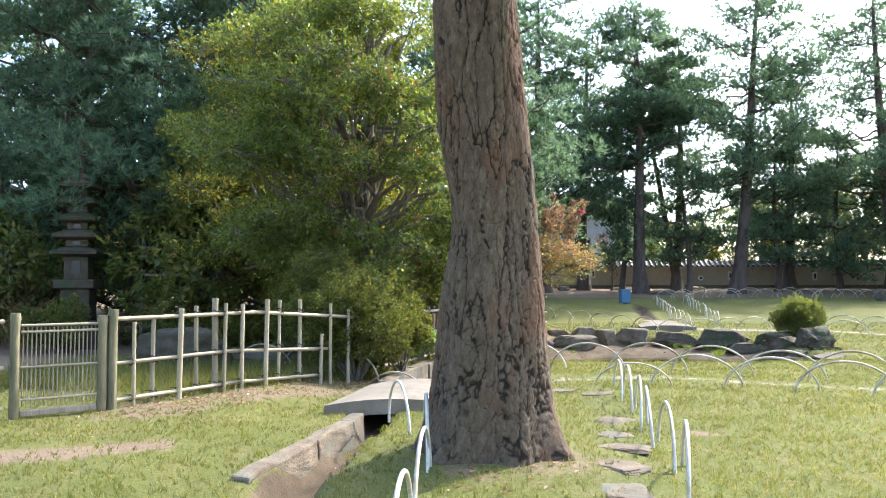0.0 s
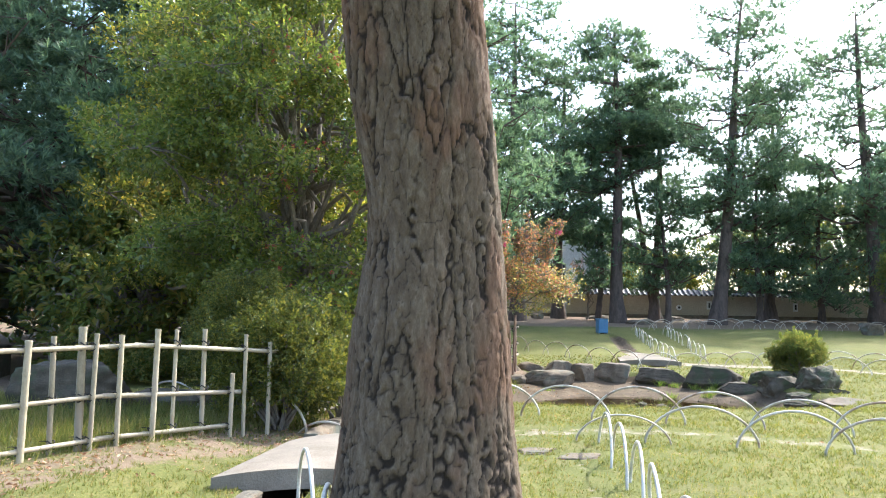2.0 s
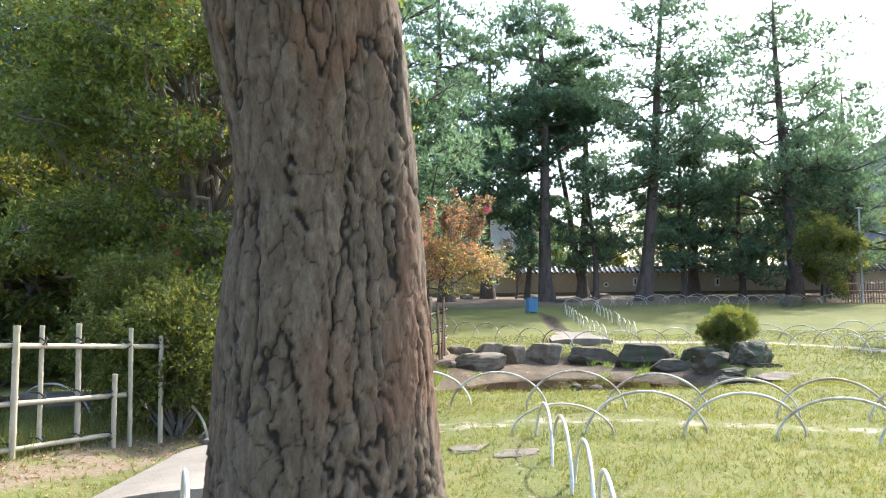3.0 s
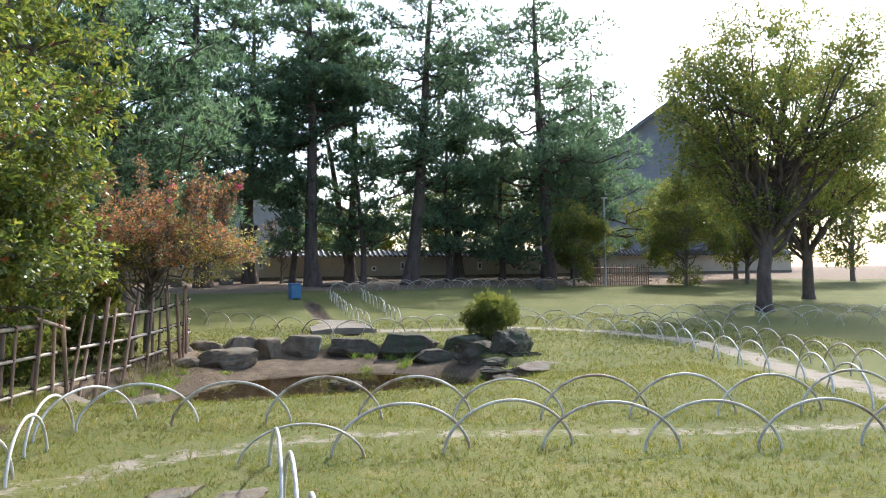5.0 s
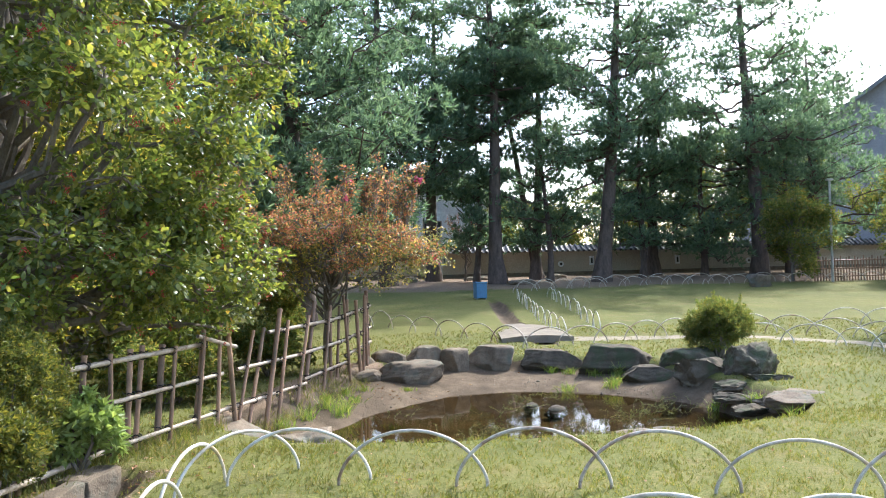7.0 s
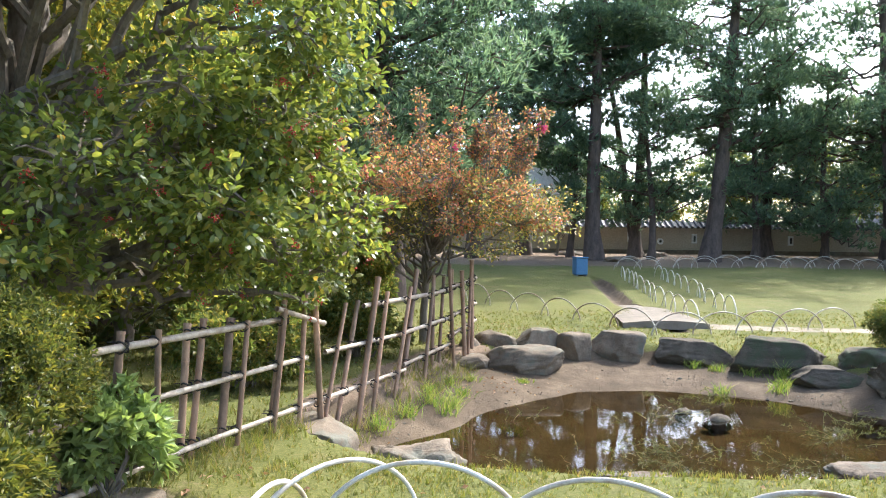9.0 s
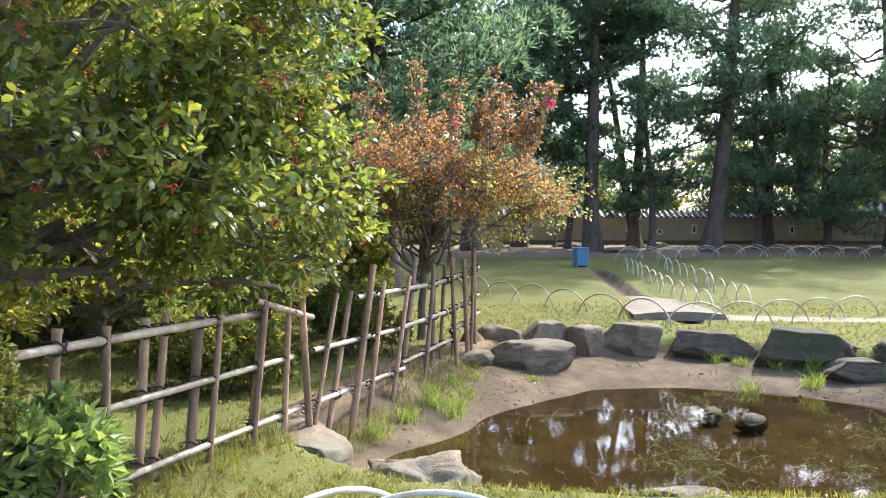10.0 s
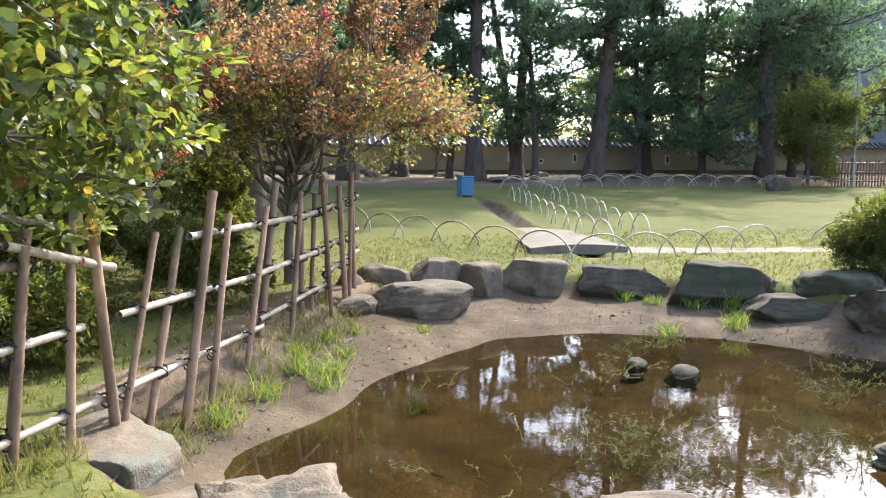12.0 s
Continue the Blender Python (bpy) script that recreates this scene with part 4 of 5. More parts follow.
bush("shrub", 0.2, 21.2, 0, (0.9, 0.8, 0.8), 975, 8, 0.072, 0.035, leaf_far, 56, "dark shrub behind the fence's end", 12)
bush("shrub", -1.2, 18.6, 0, (1.2, 1.0, 0.9), 1040, 8, 0.072, 0.035, leaf_far, 57, "dark shrub in the shade behind the fence", 12)
bush("shrub", -0.75, 16.9, 0, (0.9, 0.8, 0.55), 910, 8, 0.072, 0.035, leaf_far, 45, "low dark shrub behind the bamboo fence", 12)
bush("shrub", 0.35, 18.9, 0, (0.8, 0.7, 0.55), 845, 8, 0.072, 0.035, leaf_far, 46, "low dark shrub behind the bamboo fence", 12)
bush("shrub", -8.3, 15.0, 0, (1.1, 0.6, 0.55), 845, 8, 0.072, 0.035, leaf_far, 47, "low dark shrub at the foot of the pagoda", 12)
bush("shrub", -5.6, 15.8, 0, (1.3, 1.0, 0.55), 975, 8, 0.072, 0.035, leaf_far, 58, "low shrub in front of the stone pagoda", 12)
bush("shrub", -3.9, 16.6, 0, (1.2, 1.0, 0.9), 1105, 8, 0.072, 0.035, leaf_far, 59, "dark shrub behind the gate", 12)

# dark belt behind the pagoda and the gate
for i, (x, y, h, w) in enumerate(((-13, 29, 9.5, 3.4), (-7, 31, 10.5, 3.6), (-16.5, 22, 8.5, 3.2), (-2.0, 31, 10.0, 3.2), (-11.5, 17.2, 3.2, 1.8), (-6.2, 18.2, 4.0, 2.0), (-3.2, 20.0, 5.0, 2.2))):
    leaf_tree("tree", x, y, [(0, 0, -0.2), (0, 0, 1.0), (0.2, 0, h * 0.7)], clump_set(30, (0, 0, h * 0.5), (w, 2.2, h * 0.5), 1.1, 300 + i, 0.25), leaf_far, 1700, 7, 0.24, 0.18, 0.105, 320 + i,
        "dense dark evergreen tree behind the pagoda", trunk_r=0.16)

# leafy belt behind the wall
for i, (x, y, h, w) in enumerate(((-6, 50.5, 6.5, 3.5), (13.5, 50.5, 4.6, 3.0), (19, 50, 6.0, 3.4), (25, 50.5, 6.8, 3.6), (31, 50, 7.2, 3.8), (37, 47.5, 7.5, 4.0), (35, 40, 6.2, 3.4), (40, 36, 7.5, 4.2))):
    leaf_tree("tree", x, y, [(0, 0, -0.2), (0, 0, 1.5), (0.2, 0, h * 0.6)], clump_set(24, (0, 0, h * 0.55), (w, 2.0, h * 0.42), 1.1, 200 + i, 0.3), leaf_far, 1500, 7, 0.26, 0.20, 0.12, 220 + i,
        "dark leafy tree behind the garden wall", trunk_r=0.16)

# trees on the far lawn
leaf_tree("tree", 20.2, 23.2, [(0, 0, -0.2), (0.0, 0, 1.4), (0.3, 0, 2.6), (0.8, 0, 5.0), (1.2, 0, 7.5)], clump_set(70, (0.8, 0, 6.4), (4.4, 3.4, 3.6), 0.95, 61, 0.2), leaf_far, 6000, 7, 0.24, 0.12, 0.07, 62,
    "large open-crowned broadleaf tree on the shaded lawn", bark=bark_far, trunk_r=0.27)
leaf_tree("tree", 26.2, 26.8, [(0, 0, -0.2), (0.0, 0, 1.6), (-0.2, 0, 3.0), (0.2, 0, 7.5)], clump_set(44, (0.2, 0, 6.2), (4.0, 3.4, 3.2), 1.0, 73, 0.3), leaf_far, 3200, 7, 0.22, 0.13, 0.075, 74,
    "large broadleaf tree on the shaded lawn", bark=bark_far, trunk_r=0.25)
leaf_tree("tree", 21.6, 37.0, [(0, 0, -0.2), (0, 0, 1.0), (0.1, 0, 2.6)], clump_set(26, (0, 0, 2.1), (1.5, 1.4, 1.9), 0.6, 63, 0.3), leaf_far, 1900, 7, 0.18, 0.12, 0.07, 64, "small yellow-green tree before the wall", trunk_r=0.08)
leaf_tree("tree", 27.0, 35.0, [(0, 0, -0.2), (0, 0, 1.2), (0.2, 0, 3.0)], clump_set(30, (0, 0, 2.9), (2.5, 2.2, 2.4), 0.8, 65, 0.3), leaf_far, 2600, 7, 0.2, 0.13, 0.075, 66, "low spreading tree with yellowing leaves", trunk_r=0.11)
leaf_tree("tree", 32.0, 36.0, [(0, 0, -0.2), (0, 0, 1.4), (0.2, 0, 4.0)], clump_set(40, (0, 0, 5.4), (3.8, 2.6, 4.2), 1.05, 67, 0.3), leaf_far, 3200, 7, 0.22, 0.14, 0.08, 68, "broadleaf tree at the lawn's edge", trunk_r=0.14)
leaf_tree("tree", 24.0, 46.8, [(0, 0, -0.2), (0, 0, 2.0), (0.2, 0, 4.5)], clump_set(26, (0, 0, 5.0), (4.2, 1.6, 3.0), 1.0, 69), leaf_far, 2200, 7, 0.24, 0.16, 0.09, 70, "dark broadleaf tree by the wall", trunk_r=0.15)
leaf_tree("tree", 7.9, 43.0, [(0, 0, -0.1), (0.05, 0, 1.0), (0.0, 0, 1.9)], clump_set(16, (0, 0, 2.6), (1.0, 0.9, 0.8), 0.35, 71), leaf_red, 160, 5, 0.1, 0.07, 0.04, 72, "small nearly bare tree before the wall", trunk_r=0.07)

# ---- bamboo fences ----


def culm(sides=8, nodes=5):
    """A unit bamboo culm along z with swollen nodes, radius 1."""
    zs, rs = [], []
    for k in range(nodes):
        z0 = k / nodes
        for dz, r in ((0.0, 1.0), (0.80, 0.95), (0.93, 1.0), (0.955, 1.16), (0.98, 1.0)):
            zs.append(z0 + dz / nodes)
            rs.append(r)
    zs.append(1.0)
    rs.append(1.0)
    p = np.stack([np.zeros(len(zs)), np.zeros(len(zs)), np.array(zs)], -1)
    ang = np.linspace(0, 2 * np.pi, sides, endpoint=False)
    v = np.concatenate([np.stack([np.cos(ang) * r, np.sin(ang) * r, np.full(sides, z)], -1) for z, r in zip(zs, rs)] + [[(0, 0, 0.985)], [(0, 0, 0.0)]])
    i = np.arange(len(zs) - 1)[:, None] * sides
    j = np.arange(sides)[None]
    k = (j + 1) % sides
    f = np.stack([i + j, i + k, i + sides + k, i + sides + j], -1).reshape(-1, 4)
    top = (len(zs) - 1) * sides
    caps = [(top + a, top + (a + 1) % sides, len(v) - 2, len(v) - 2) for a in range(sides)]
    me = bpy.data.meshes.new("culm")
    me.from_pydata(v.tolist(), [], f.tolist() + [c[:3] for c in caps])
    for q in me.polygons:
        q.use_smooth = len(q.vertices) == 4
    return me


CULMS = {}


def stick(name, parent, a, b, r, mat, label="", nodes=4):
    """A bamboo piece from a to b."""
    key = (mat.name, nodes)
    if key not in CULMS:
        CULMS[key] = culm(8, nodes)
        CULMS[key].materials.append(mat)
    ob = child(name, CULMS[key], parent, label)
    a, b = Vector(a), Vector(b)
    d = b - a
    ob.matrix_local = Matrix.Translation(a) @ d.to_track_quat("Z", "Y").to_matrix().to_4x4() @ Matrix.Diagonal((r, r, d.length, 1))
    return ob


KNOT = None


def knot(parent, at, along, r):
    global KNOT
    if KNOT is None:
        pile = Pile()
        for tilt in (-0.8, 0.8):
            ang = np.linspace(0, 2 * np.pi, 13)
            p = np.stack([np.cos(ang), np.sin(ang), np.sin(ang) * tilt], -1)
            pile.add(*tube(p, np.full(13, 0.17), 5))
        pile.add(*tube(np.array([(0.9, 0.5, 0), (1.2, 0.9, -0.8), (1.3, 1.0, -2.0)]), [0.13, 0.12, 0.08], 5))
        KNOT = pile.mesh("lashing", cord)
    ob = child("lashing", KNOT, parent)
    ob.matrix_local = Matrix.Translation(Vector(at)) @ Vector(along).to_track_quat("Z", "Y").to_matrix().to_4x4() @ Matrix.Scale(r, 4)


def along_line(line, s):
    line = np.asarray(line, float)
    seg = np.r_[0, np.cumsum(np.linalg.norm(np.diff(line, axis=0), axis=1))]
    return np.array([np.interp(s, seg, line[:, k]) for k in range(line.shape[1])]), seg[-1]


def lattice_fence(label, line, posts, rails, post_mat, rail_mat, post_r, rail_r, seed):
    """Posts (distance along, height, lean) and rails (heights, from, to) lashed together."""
    rng = random.Random(seed)
    fence = empty("bamboo_fence", (0, 0, 0), 0, label, "fence")
    for s0, s1, h in rails:
        n = max(1, round((s1 - s0) / 1.9))
        for k in range(n):
            a, b = s0 + (s1 - s0) * k / n, s0 + (s1 - s0) * (k + 1) / n + (0.06 if k < n - 1 else 0)
            pa, pb = along_line(line, a)[0], along_line(line, b)[0]
            za, zb = (h + (p[2] if len(p) > 2 else on_ground(*p[:2])) for p in (pa, pb))
            stick("rail", fence, (pa[0], pa[1], za), (pb[0], pb[1], zb + rng.uniform(-0.012, 0.012)), rail_r * rng.uniform(0.9, 1.1), rail_mat, nodes=6)
    for s, h, lean, r in posts:
        p, _ = along_line(line, s)
        q, _ = along_line(line, s + 0.05)
        d = Vector((q[0] - p[0], q[1] - p[1], 0)).normalized() if s else Vector((1, 0, 0))
        side = Vector((d.y, -d.x, 0))
        off = side * (post_r + rail_r) * rng.choice((-1, 1)) * 0.95
        zg = on_ground(p[0] + off.x, p[1] + off.y)
        zl = p[2] if len(p) > 2 else on_ground(p[0], p[1])
        foot = Vector((p[0], p[1], min(zg, zl) - 0.06)) + off
        foot += d * lean * (foot.z - zl - 0.1) / (h - 0.1)
        head = Vector((p[0], p[1], zl + h)) + off + d * lean + side * rng.uniform(-0.03, 0.03)
        stick("post", fence, foot, head, post_r * r * rng.uniform(0.9, 1.12), post_mat)
        for s0, s1, rh in rails:
            if s0 <= s <= s1 and rh < h:
                f = (rh - (foot.z - zl)) / max(0.1, h - (foot.z - zl))
                at = foot.lerp(head, f) - off * 0.5
                knot(fence, at, d, rail_r * 1.6)
    return fence


# from the gate to the shrubs: pale bamboo
LINE_A = [(-3.54, 7.78), (-3.15, 8.49), (-2.46, 9.53), (-2.08, 10.0), (-1.35, 10.95)]
posts_a = [(s, h - 0.09, ln, r) for s, h, ln, r in ((0.22, 0.98, 0, 0.8), (0.52, 1.02, 0, 0.9), (0.81, 1.10, 0.01, 1.25), (1.10, 1.12, 0, 0.95), (1.36, 1.20, 0, 1.7), (1.42, 1.14, 0.02, 0.9), (1.68, 1.12, 0, 0.95), (2.06, 1.17, 0.01, 1.2), (2.32, 1.16, 0, 0.95),
    (2.66, 1.18, 0, 1.1), (2.95, 0.74, 0, 0.9), (3.12, 1.17, 0, 0.9), (3.45, 1.12, 0, 1.0))]
lattice_fence("pale weathered bamboo lattice fence tied with dark cord", LINE_A, posts_a, [(0.0, 3.7, 0.93), (0.0, 3.1, 0.47), (0.0, 3.0, 0.09)], bamboo_light, bamboo_light, 0.024, 0.023, 3)

# beyond the gate, leaving the picture
LINE_C = [(-6.0, 5.75), (-4.24, 7.18)]
lattice_fence("pale weathered bamboo lattice fence tied with dark cord", LINE_C, [(0.3, 1.0, 0, 1), (0.75, 1.0, 0, 1), (1.2, 1.02, 0, 1), (1.65, 1.0, 0, 1), (2.1, 1.05, 0, 1)],
    [(0.0, 2.2, 0.95), (0.0, 2.2, 0.5), (0.0, 2.2, 0.12)], bamboo_light, bamboo_light, 0.024, 0.023, 4)

# along the pond: brown bamboo, leaning and partly broken
LINE_B = [(-1.35, 11.6, 0), (-0.95, 13.0, 0.0), (-0.55, 14.0, 0.0), (-0.25, 14.75, 0.0), (0.16, 15.54, 0.0), (0.75, 16.8, -0.02), (1.35, 18.3, -0.02), (1.85, 19.5, 0.05), (2.08, 20.2, 0.12)]
posts_b = [(0.35, 1.0, 0.05, 1.0), (0.75, 1.05, 0.02, 0.9), (1.2, 0.98, 0.08, 1.1), (1.5, 1.02, -0.03, 0.9), (1.9, 1.0, 0.06, 1.0), (2.22, 0.98, 0.04, 0.85),
    (2.58, 0.98, 0.08, 1.15), (2.70, 1.0, 0.12, 0.95), (3.06, 0.97, 0.12, 1.25), (3.14, 0.95, 0.10, 0.9), (3.62, 1.0, 0.12, 1.1), (3.70, 1.07, 0.14, 1.0), (3.99, 1.10, 0.10, 0.9),
    (4.30, 1.01, -0.09, 1.05), (4.46, 0.98, 0.34, 0.9), (4.88, 0.98, 0.33, 1.1), (5.12, 1.22, 0.33, 1.35), (5.40, 1.06, 0.22, 1.05),
    (5.96, 1.08, 0.33, 1.05), (6.40, 1.26, 0.42, 1.3), (6.86, 1.09, 0.20, 1.0), (7.36, 1.16, 0.05, 1.1), (7.62, 1.12, 0.10, 0.9),
    (7.90, 1.28, -0.26, 1.05), (8.12, 1.18, 0.06, 0.9), (8.42, 1.14, -0.08, 1.15), (8.60, 1.20, 0.05, 0.9), (8.84, 1.16, 0.0, 1.0), (9.02, 1.12, 0.08, 0.9), (9.26, 1.2, 0.0, 1.3)]
pond_fence = lattice_fence("brown weathered bamboo fence leaning beside the pond", LINE_B, posts_b, [(0.0, 3.80, 0.90), (5.2, 9.3, 0.93), (0.0, 4.15, 0.52), (4.45, 9.3, 0.54), (0.0, 6.3, 0.10), (6.25, 7.9, 0.17), (7.85, 9.3, 0.28)], bamboo_brown, bamboo_rail, 0.026, 0.024, 5)
# broken top rail hanging across the gap
gap_a, gap_b = along_line(LINE_B, 3.62)[0], along_line(LINE_B, 4.34)[0]
stick("rail", pond_fence, (gap_a[0] + 0.05, gap_a[1], 1.01), (gap_b[0] + 0.05, gap_b[1], 0.82), 0.024, bamboo_rail, nodes=3)


def gate():
    """A low slatted wicket between two thick posts."""
    g = empty("garden_gate", (-4.2, 7.22, on_ground(-4.2, 7.2)), 40, "closed low wicket gate of thin bamboo slats between thick posts", "gate")
    for x, h, r in ((-0.03, 1.02, 0.045), (0.76, 0.98, 0.05), (0.86, 1.04, 0.05)):
        stick("gate_post", g, (x, 0, -0.1), (x, 0, h), r, old_post, nodes=1)
    for z in (0.20, 0.55, 0.93, 1.0):
        stick("crossbar", g, (0.02, 0, z * 0.9), (0.72, 0, z * 0.9), 0.013, bamboo_light, nodes=5)
    for i in range(18):
        x = 0.04 + i * 0.0385
        stick("slat", g, (x, 0.012, 0.11), (x, 0.012, 0.88), 0.0065, weathered_wood, nodes=1)
    bm = bmesh.new()
    box(bm, (0.02, -0.03, 0.02), (0.71, 0.03, 0.08), 0.01)
    part("sill", bm, weathered_wood, g)


gate()

# far bamboo screen on the lawn's edge
screen = empty("bamboo_screen", (24.0, 36.5, on_ground(24, 36.5)), 0, "low brown bamboo screen at the lawn's edge", "fence")
for i in range(26):
    stick("post", screen, (-1.7 + i * 0.14, 0, -0.05), (-1.7 + i * 0.14, 0, 1.02 + 0.08 * math.sin(i * 2.3)), 0.03, bamboo_brown)
for z in (0.2, 0.55, 0.9):
    stick("rail", screen, (-1.8, -0.05, z), (1.95, -0.05, z), 0.03, bamboo_brown, nodes=6)

# ---- hoop edging ----
HOOPS = {}


def hoop(x, y, turn, kind, width=1.17, high=0.40, tilt=0.0):
    if kind not in HOOPS:
        pile = Pile()
        ang = np.linspace(0, np.pi, 25)
        p = np.stack([-np.cos(ang) * 0.585, np.zeros(25), np.sin(ang) ** 1.15 * 0.40], -1)
        p[0, 2] = p[-1, 2] = -0.07
        pile.add(*tube(p, np.full(25, 0.0135), 8, np.array([0.0, 1.0, 0.0])))
        mat, label = {"white": (white_pipe, "white-painted pipe hoop edging stuck in the grass"), "worn": (worn_pipe, "weathered bent-cane hoop edging stuck in the grass")}[kind]
        ob = tagged(new("hoop_edging", pile.mesh("hoop_edging", mat, True)), label, "edging", "hoop edging of the lawns")
        ob.matrix_world = pose(x, y, on_ground(x, y), tilt, 0, turn)
        ob.scale = (width / 1.17, 1, high / 0.40)
        HOOPS[kind] = ob
        return ob
    ob = copy_thing(HOOPS[kind], pose(x, y, on_ground(x, y), tilt, 0, turn))
    ob.scale = (width / 1.17, 1, high / 0.40)
    return ob


def hoop_row(line, kind, spacing=0.92, width=1.17, high=0.40, seed=1, swing=0.0):
    rng = random.Random(seed)
    total = along_line(line, 0)[1]
    n = max(1, round(total / spacing))
    for k in range(n):
        s = total * (k + 0.5) / n
        p, _ = along_line(line, s)
        a, _ = along_line(line, max(0, s - 0.2))
        b, _ = along_line(line, min(total, s + 0.2))
        hoop(p[0], p[1], math.degrees(math.atan2(b[1] - a[1], b[0] - a[0])) + swing + rng.uniform(-3, 3), kind, width * rng.uniform(0.97, 1.04), high * rng.uniform(0.93, 1.06), rng.uniform(-4, 4))


hoop_row([(2.05, 10.25), (1.95, 8.6), (1.78, 6.6), (1.62, 4.95)], "white", high=0.43, seed=2, swing=-5.0)
for x, y in ((2.0, 12.25), (2.9, 12.0), (3.8, 11.74), (4.73, 11.43), (5.6, 11.12), (6.46, 10.77), (7.34, 10.45), (8.18, 10.14)):
    hoop(x, y, -18 + 3 * math.sin(x * 7), "worn", 1.18, 0.43 + 0.02 * math.sin(x * 5), 4 * math.sin(x * 3))
for x, y in ((2.35, 10.42), (3.17, 10.34), (4.07, 10.12), (4.85, 9.75), (5.65, 9.42), (6.56, 9.1), (7.45, 8.8), (8.35, 8.5), (9.2, 8.2)):
    hoop(x, y, (-10 if x < 4.2 else -21) + 3 * math.sin(x * 5), "worn", 1.0 if x < 2.5 else 1.17, 0.30 if x < 2.5 else 0.41, 4 * math.sin(x * 4))
for x, y, turn in ((-0.14, 3.9, 90), (-0.11, 5.0, 89), (-0.16, 6.02, 95), (-0.52, 7.4, 106), (0.13, 10.4, 80), (0.30, 11.25, 82), (0.37, 12.2, 75), (0.66, 12.6, 40), (1.12, 12.58, -6)):
    hoop(x, y, turn, "white", 1.15, 0.42)
hoop_row([(-3.6, 12.3), (-2.4, 11.7), (-1.35, 10.9), (-0.5, 10.3)], "worn", seed=8)
hoop_row([(1.9, 27.2), (3.4, 24.6), (4.3, 23.2), (5.3, 21.5)], "worn", seed=9)
hoop_row([(5.4, 21.4), (7.2, 21.8), (9.4, 22.5)], "worn", seed=19)
hoop_row([(6.6, 22.8), (6.9, 26.0), (7.9, 32.5)], "white", seed=10)
hoop_row([(7.7, 23.6), (8.4, 27.5), (9.2, 33.0)], "white", seed=11)
hoop_row([(8.6, 35.5), (13.0, 37.2), (22.0, 36.3), (30, 36.8)], "worn", seed=12)
hoop_row([(9.0, 36.6), (13.0, 38.3), (21.0, 37.6)], "worn", seed=13)
hoop_row([(8.5, 10.2), (9.4, 12.1), (10.1, 14.1), (11.3, 17.6), (11.2, 19.6), (9.8, 21.0)], "white", seed=14)
hoop_row([(9.9, 11.0), (11.2, 13.6), (12.8, 17.6), (12.9, 20.4), (10.6, 22.8)], "worn", seed=15)
hoop_row([(13.2, 21.0), (15.4, 20.2), (18.2, 18.4), (22, 16.5)], "worn", seed=16)
hoop_row([(13.2, 23.0), (17.5, 22.0), (24.5, 19.5)], "worn", seed=17)

# ---- stones ----


def rock(name, place, size, turn, seed, mat=stone, boxy=0.55, rough=0.10, label="rough grey boulder at the pond's edge", category="rock", tilt=0.0, parent=None):
    """A boulder: a squared ball, broken by noise and a few flat chips."""
    rng = random.Random(seed)
    bm = bmesh.new()
    bmesh.ops.create_icosphere(bm, subdivisions=5 if max(size) > 0.45 else 3, radius=1)
    power = 2 + 7 * boxy
    cuts = [(Vector((rng.gauss(0, 1), rng.gauss(0, 1), rng.gauss(0, 0.6))).normalized(), rng.uniform(0.76, 1.0) - 0.12 * (rough > 0.12)) for _ in range(8 + 6 * (rough > 0.12))]
    skew = (rng.uniform(-0.14, 0.14), rng.uniform(-0.12, 0.12), rng.uniform(0.0, 0.14))
    for v in bm.verts:
        d = v.co.normalized()
        p = d / sum(abs(c) ** power for c in d) ** (1 / power)
        for n, lim in cuts:
            over = p.dot(n) - lim
            if over > 0:
                p -= n * over
        p.x *= 1 - skew[2] * p.z + skew[1] * p.y
        p.z *= 1 + skew[0] * p.x
        q = d * 2.0 + Vector((seed * 3.1, 0, 0))
        ledge = math.floor(3.2 * noise.noise(q * 1.3 + Vector((0, 4, 0))) + 0.5) / 3.2
        p *= 1 + rough * (0.8 * noise.noise(q) + 0.7 * ledge + 0.5 * noise.noise(q * 2.7) + 0.32 * noise.noise(q * 6.5) + 0.2 * noise.noise(q * 14) + 0.12 * noise.noise(q * 29))
        v.co = Vector((p.x * size[0] / 2, p.y * size[1] / 2, p.z * size[2] / 2))
    for f in bm.faces:
        f.smooth = True
    ob = part(name, bm, mat, parent, "" if parent else label)
    if not parent:
        tagged(ob, "", category, "stones round the pond")
    ob.matrix_local = pose(*place, tilt, 0, turn)
    return ob


rock("rock", (0.20, 15.52, -0.30), (0.74, 0.98, 0.48), -24, 1, boxy=0.85, rough=0.06, label="flat-topped pale boulder under the bamboo fence")
rock("rock", (1.13, 14.42, -0.27), (1.0, 0.72, 0.50), -18, 2, boxy=0.4, rough=0.20, label="craggy brown-grey boulder on the near bank")
rock("rock", (0.75, 14.95, -0.36), (0.7, 0.4, 0.26), 20, 24, boxy=0.3, label="low muddy stone between the near boulders")
rock("rock", (2.85, 14.35, -0.34), (0.78, 0.72, 0.34), -8, 3, boxy=0.3, rough=0.13, label="low pointed stone in the shallow water")
rock("rock", (2.0, 14.2, -0.36), (0.95, 0.45, 0.24), 4, 25, boxy=0.35, label="low flat stone at the near shore")
rock("rock", (4.62, 17.12, -0.47), (0.34, 0.26, 0.22), 10, 4, dark_stone, 0.0, 0.12, label="small dark stone standing in the water")
rock("rock", (4.36, 17.48, -0.46), (0.26, 0.20, 0.19), 40, 5, dark_stone, 0.0, 0.12, label="small dark stone standing in the water")
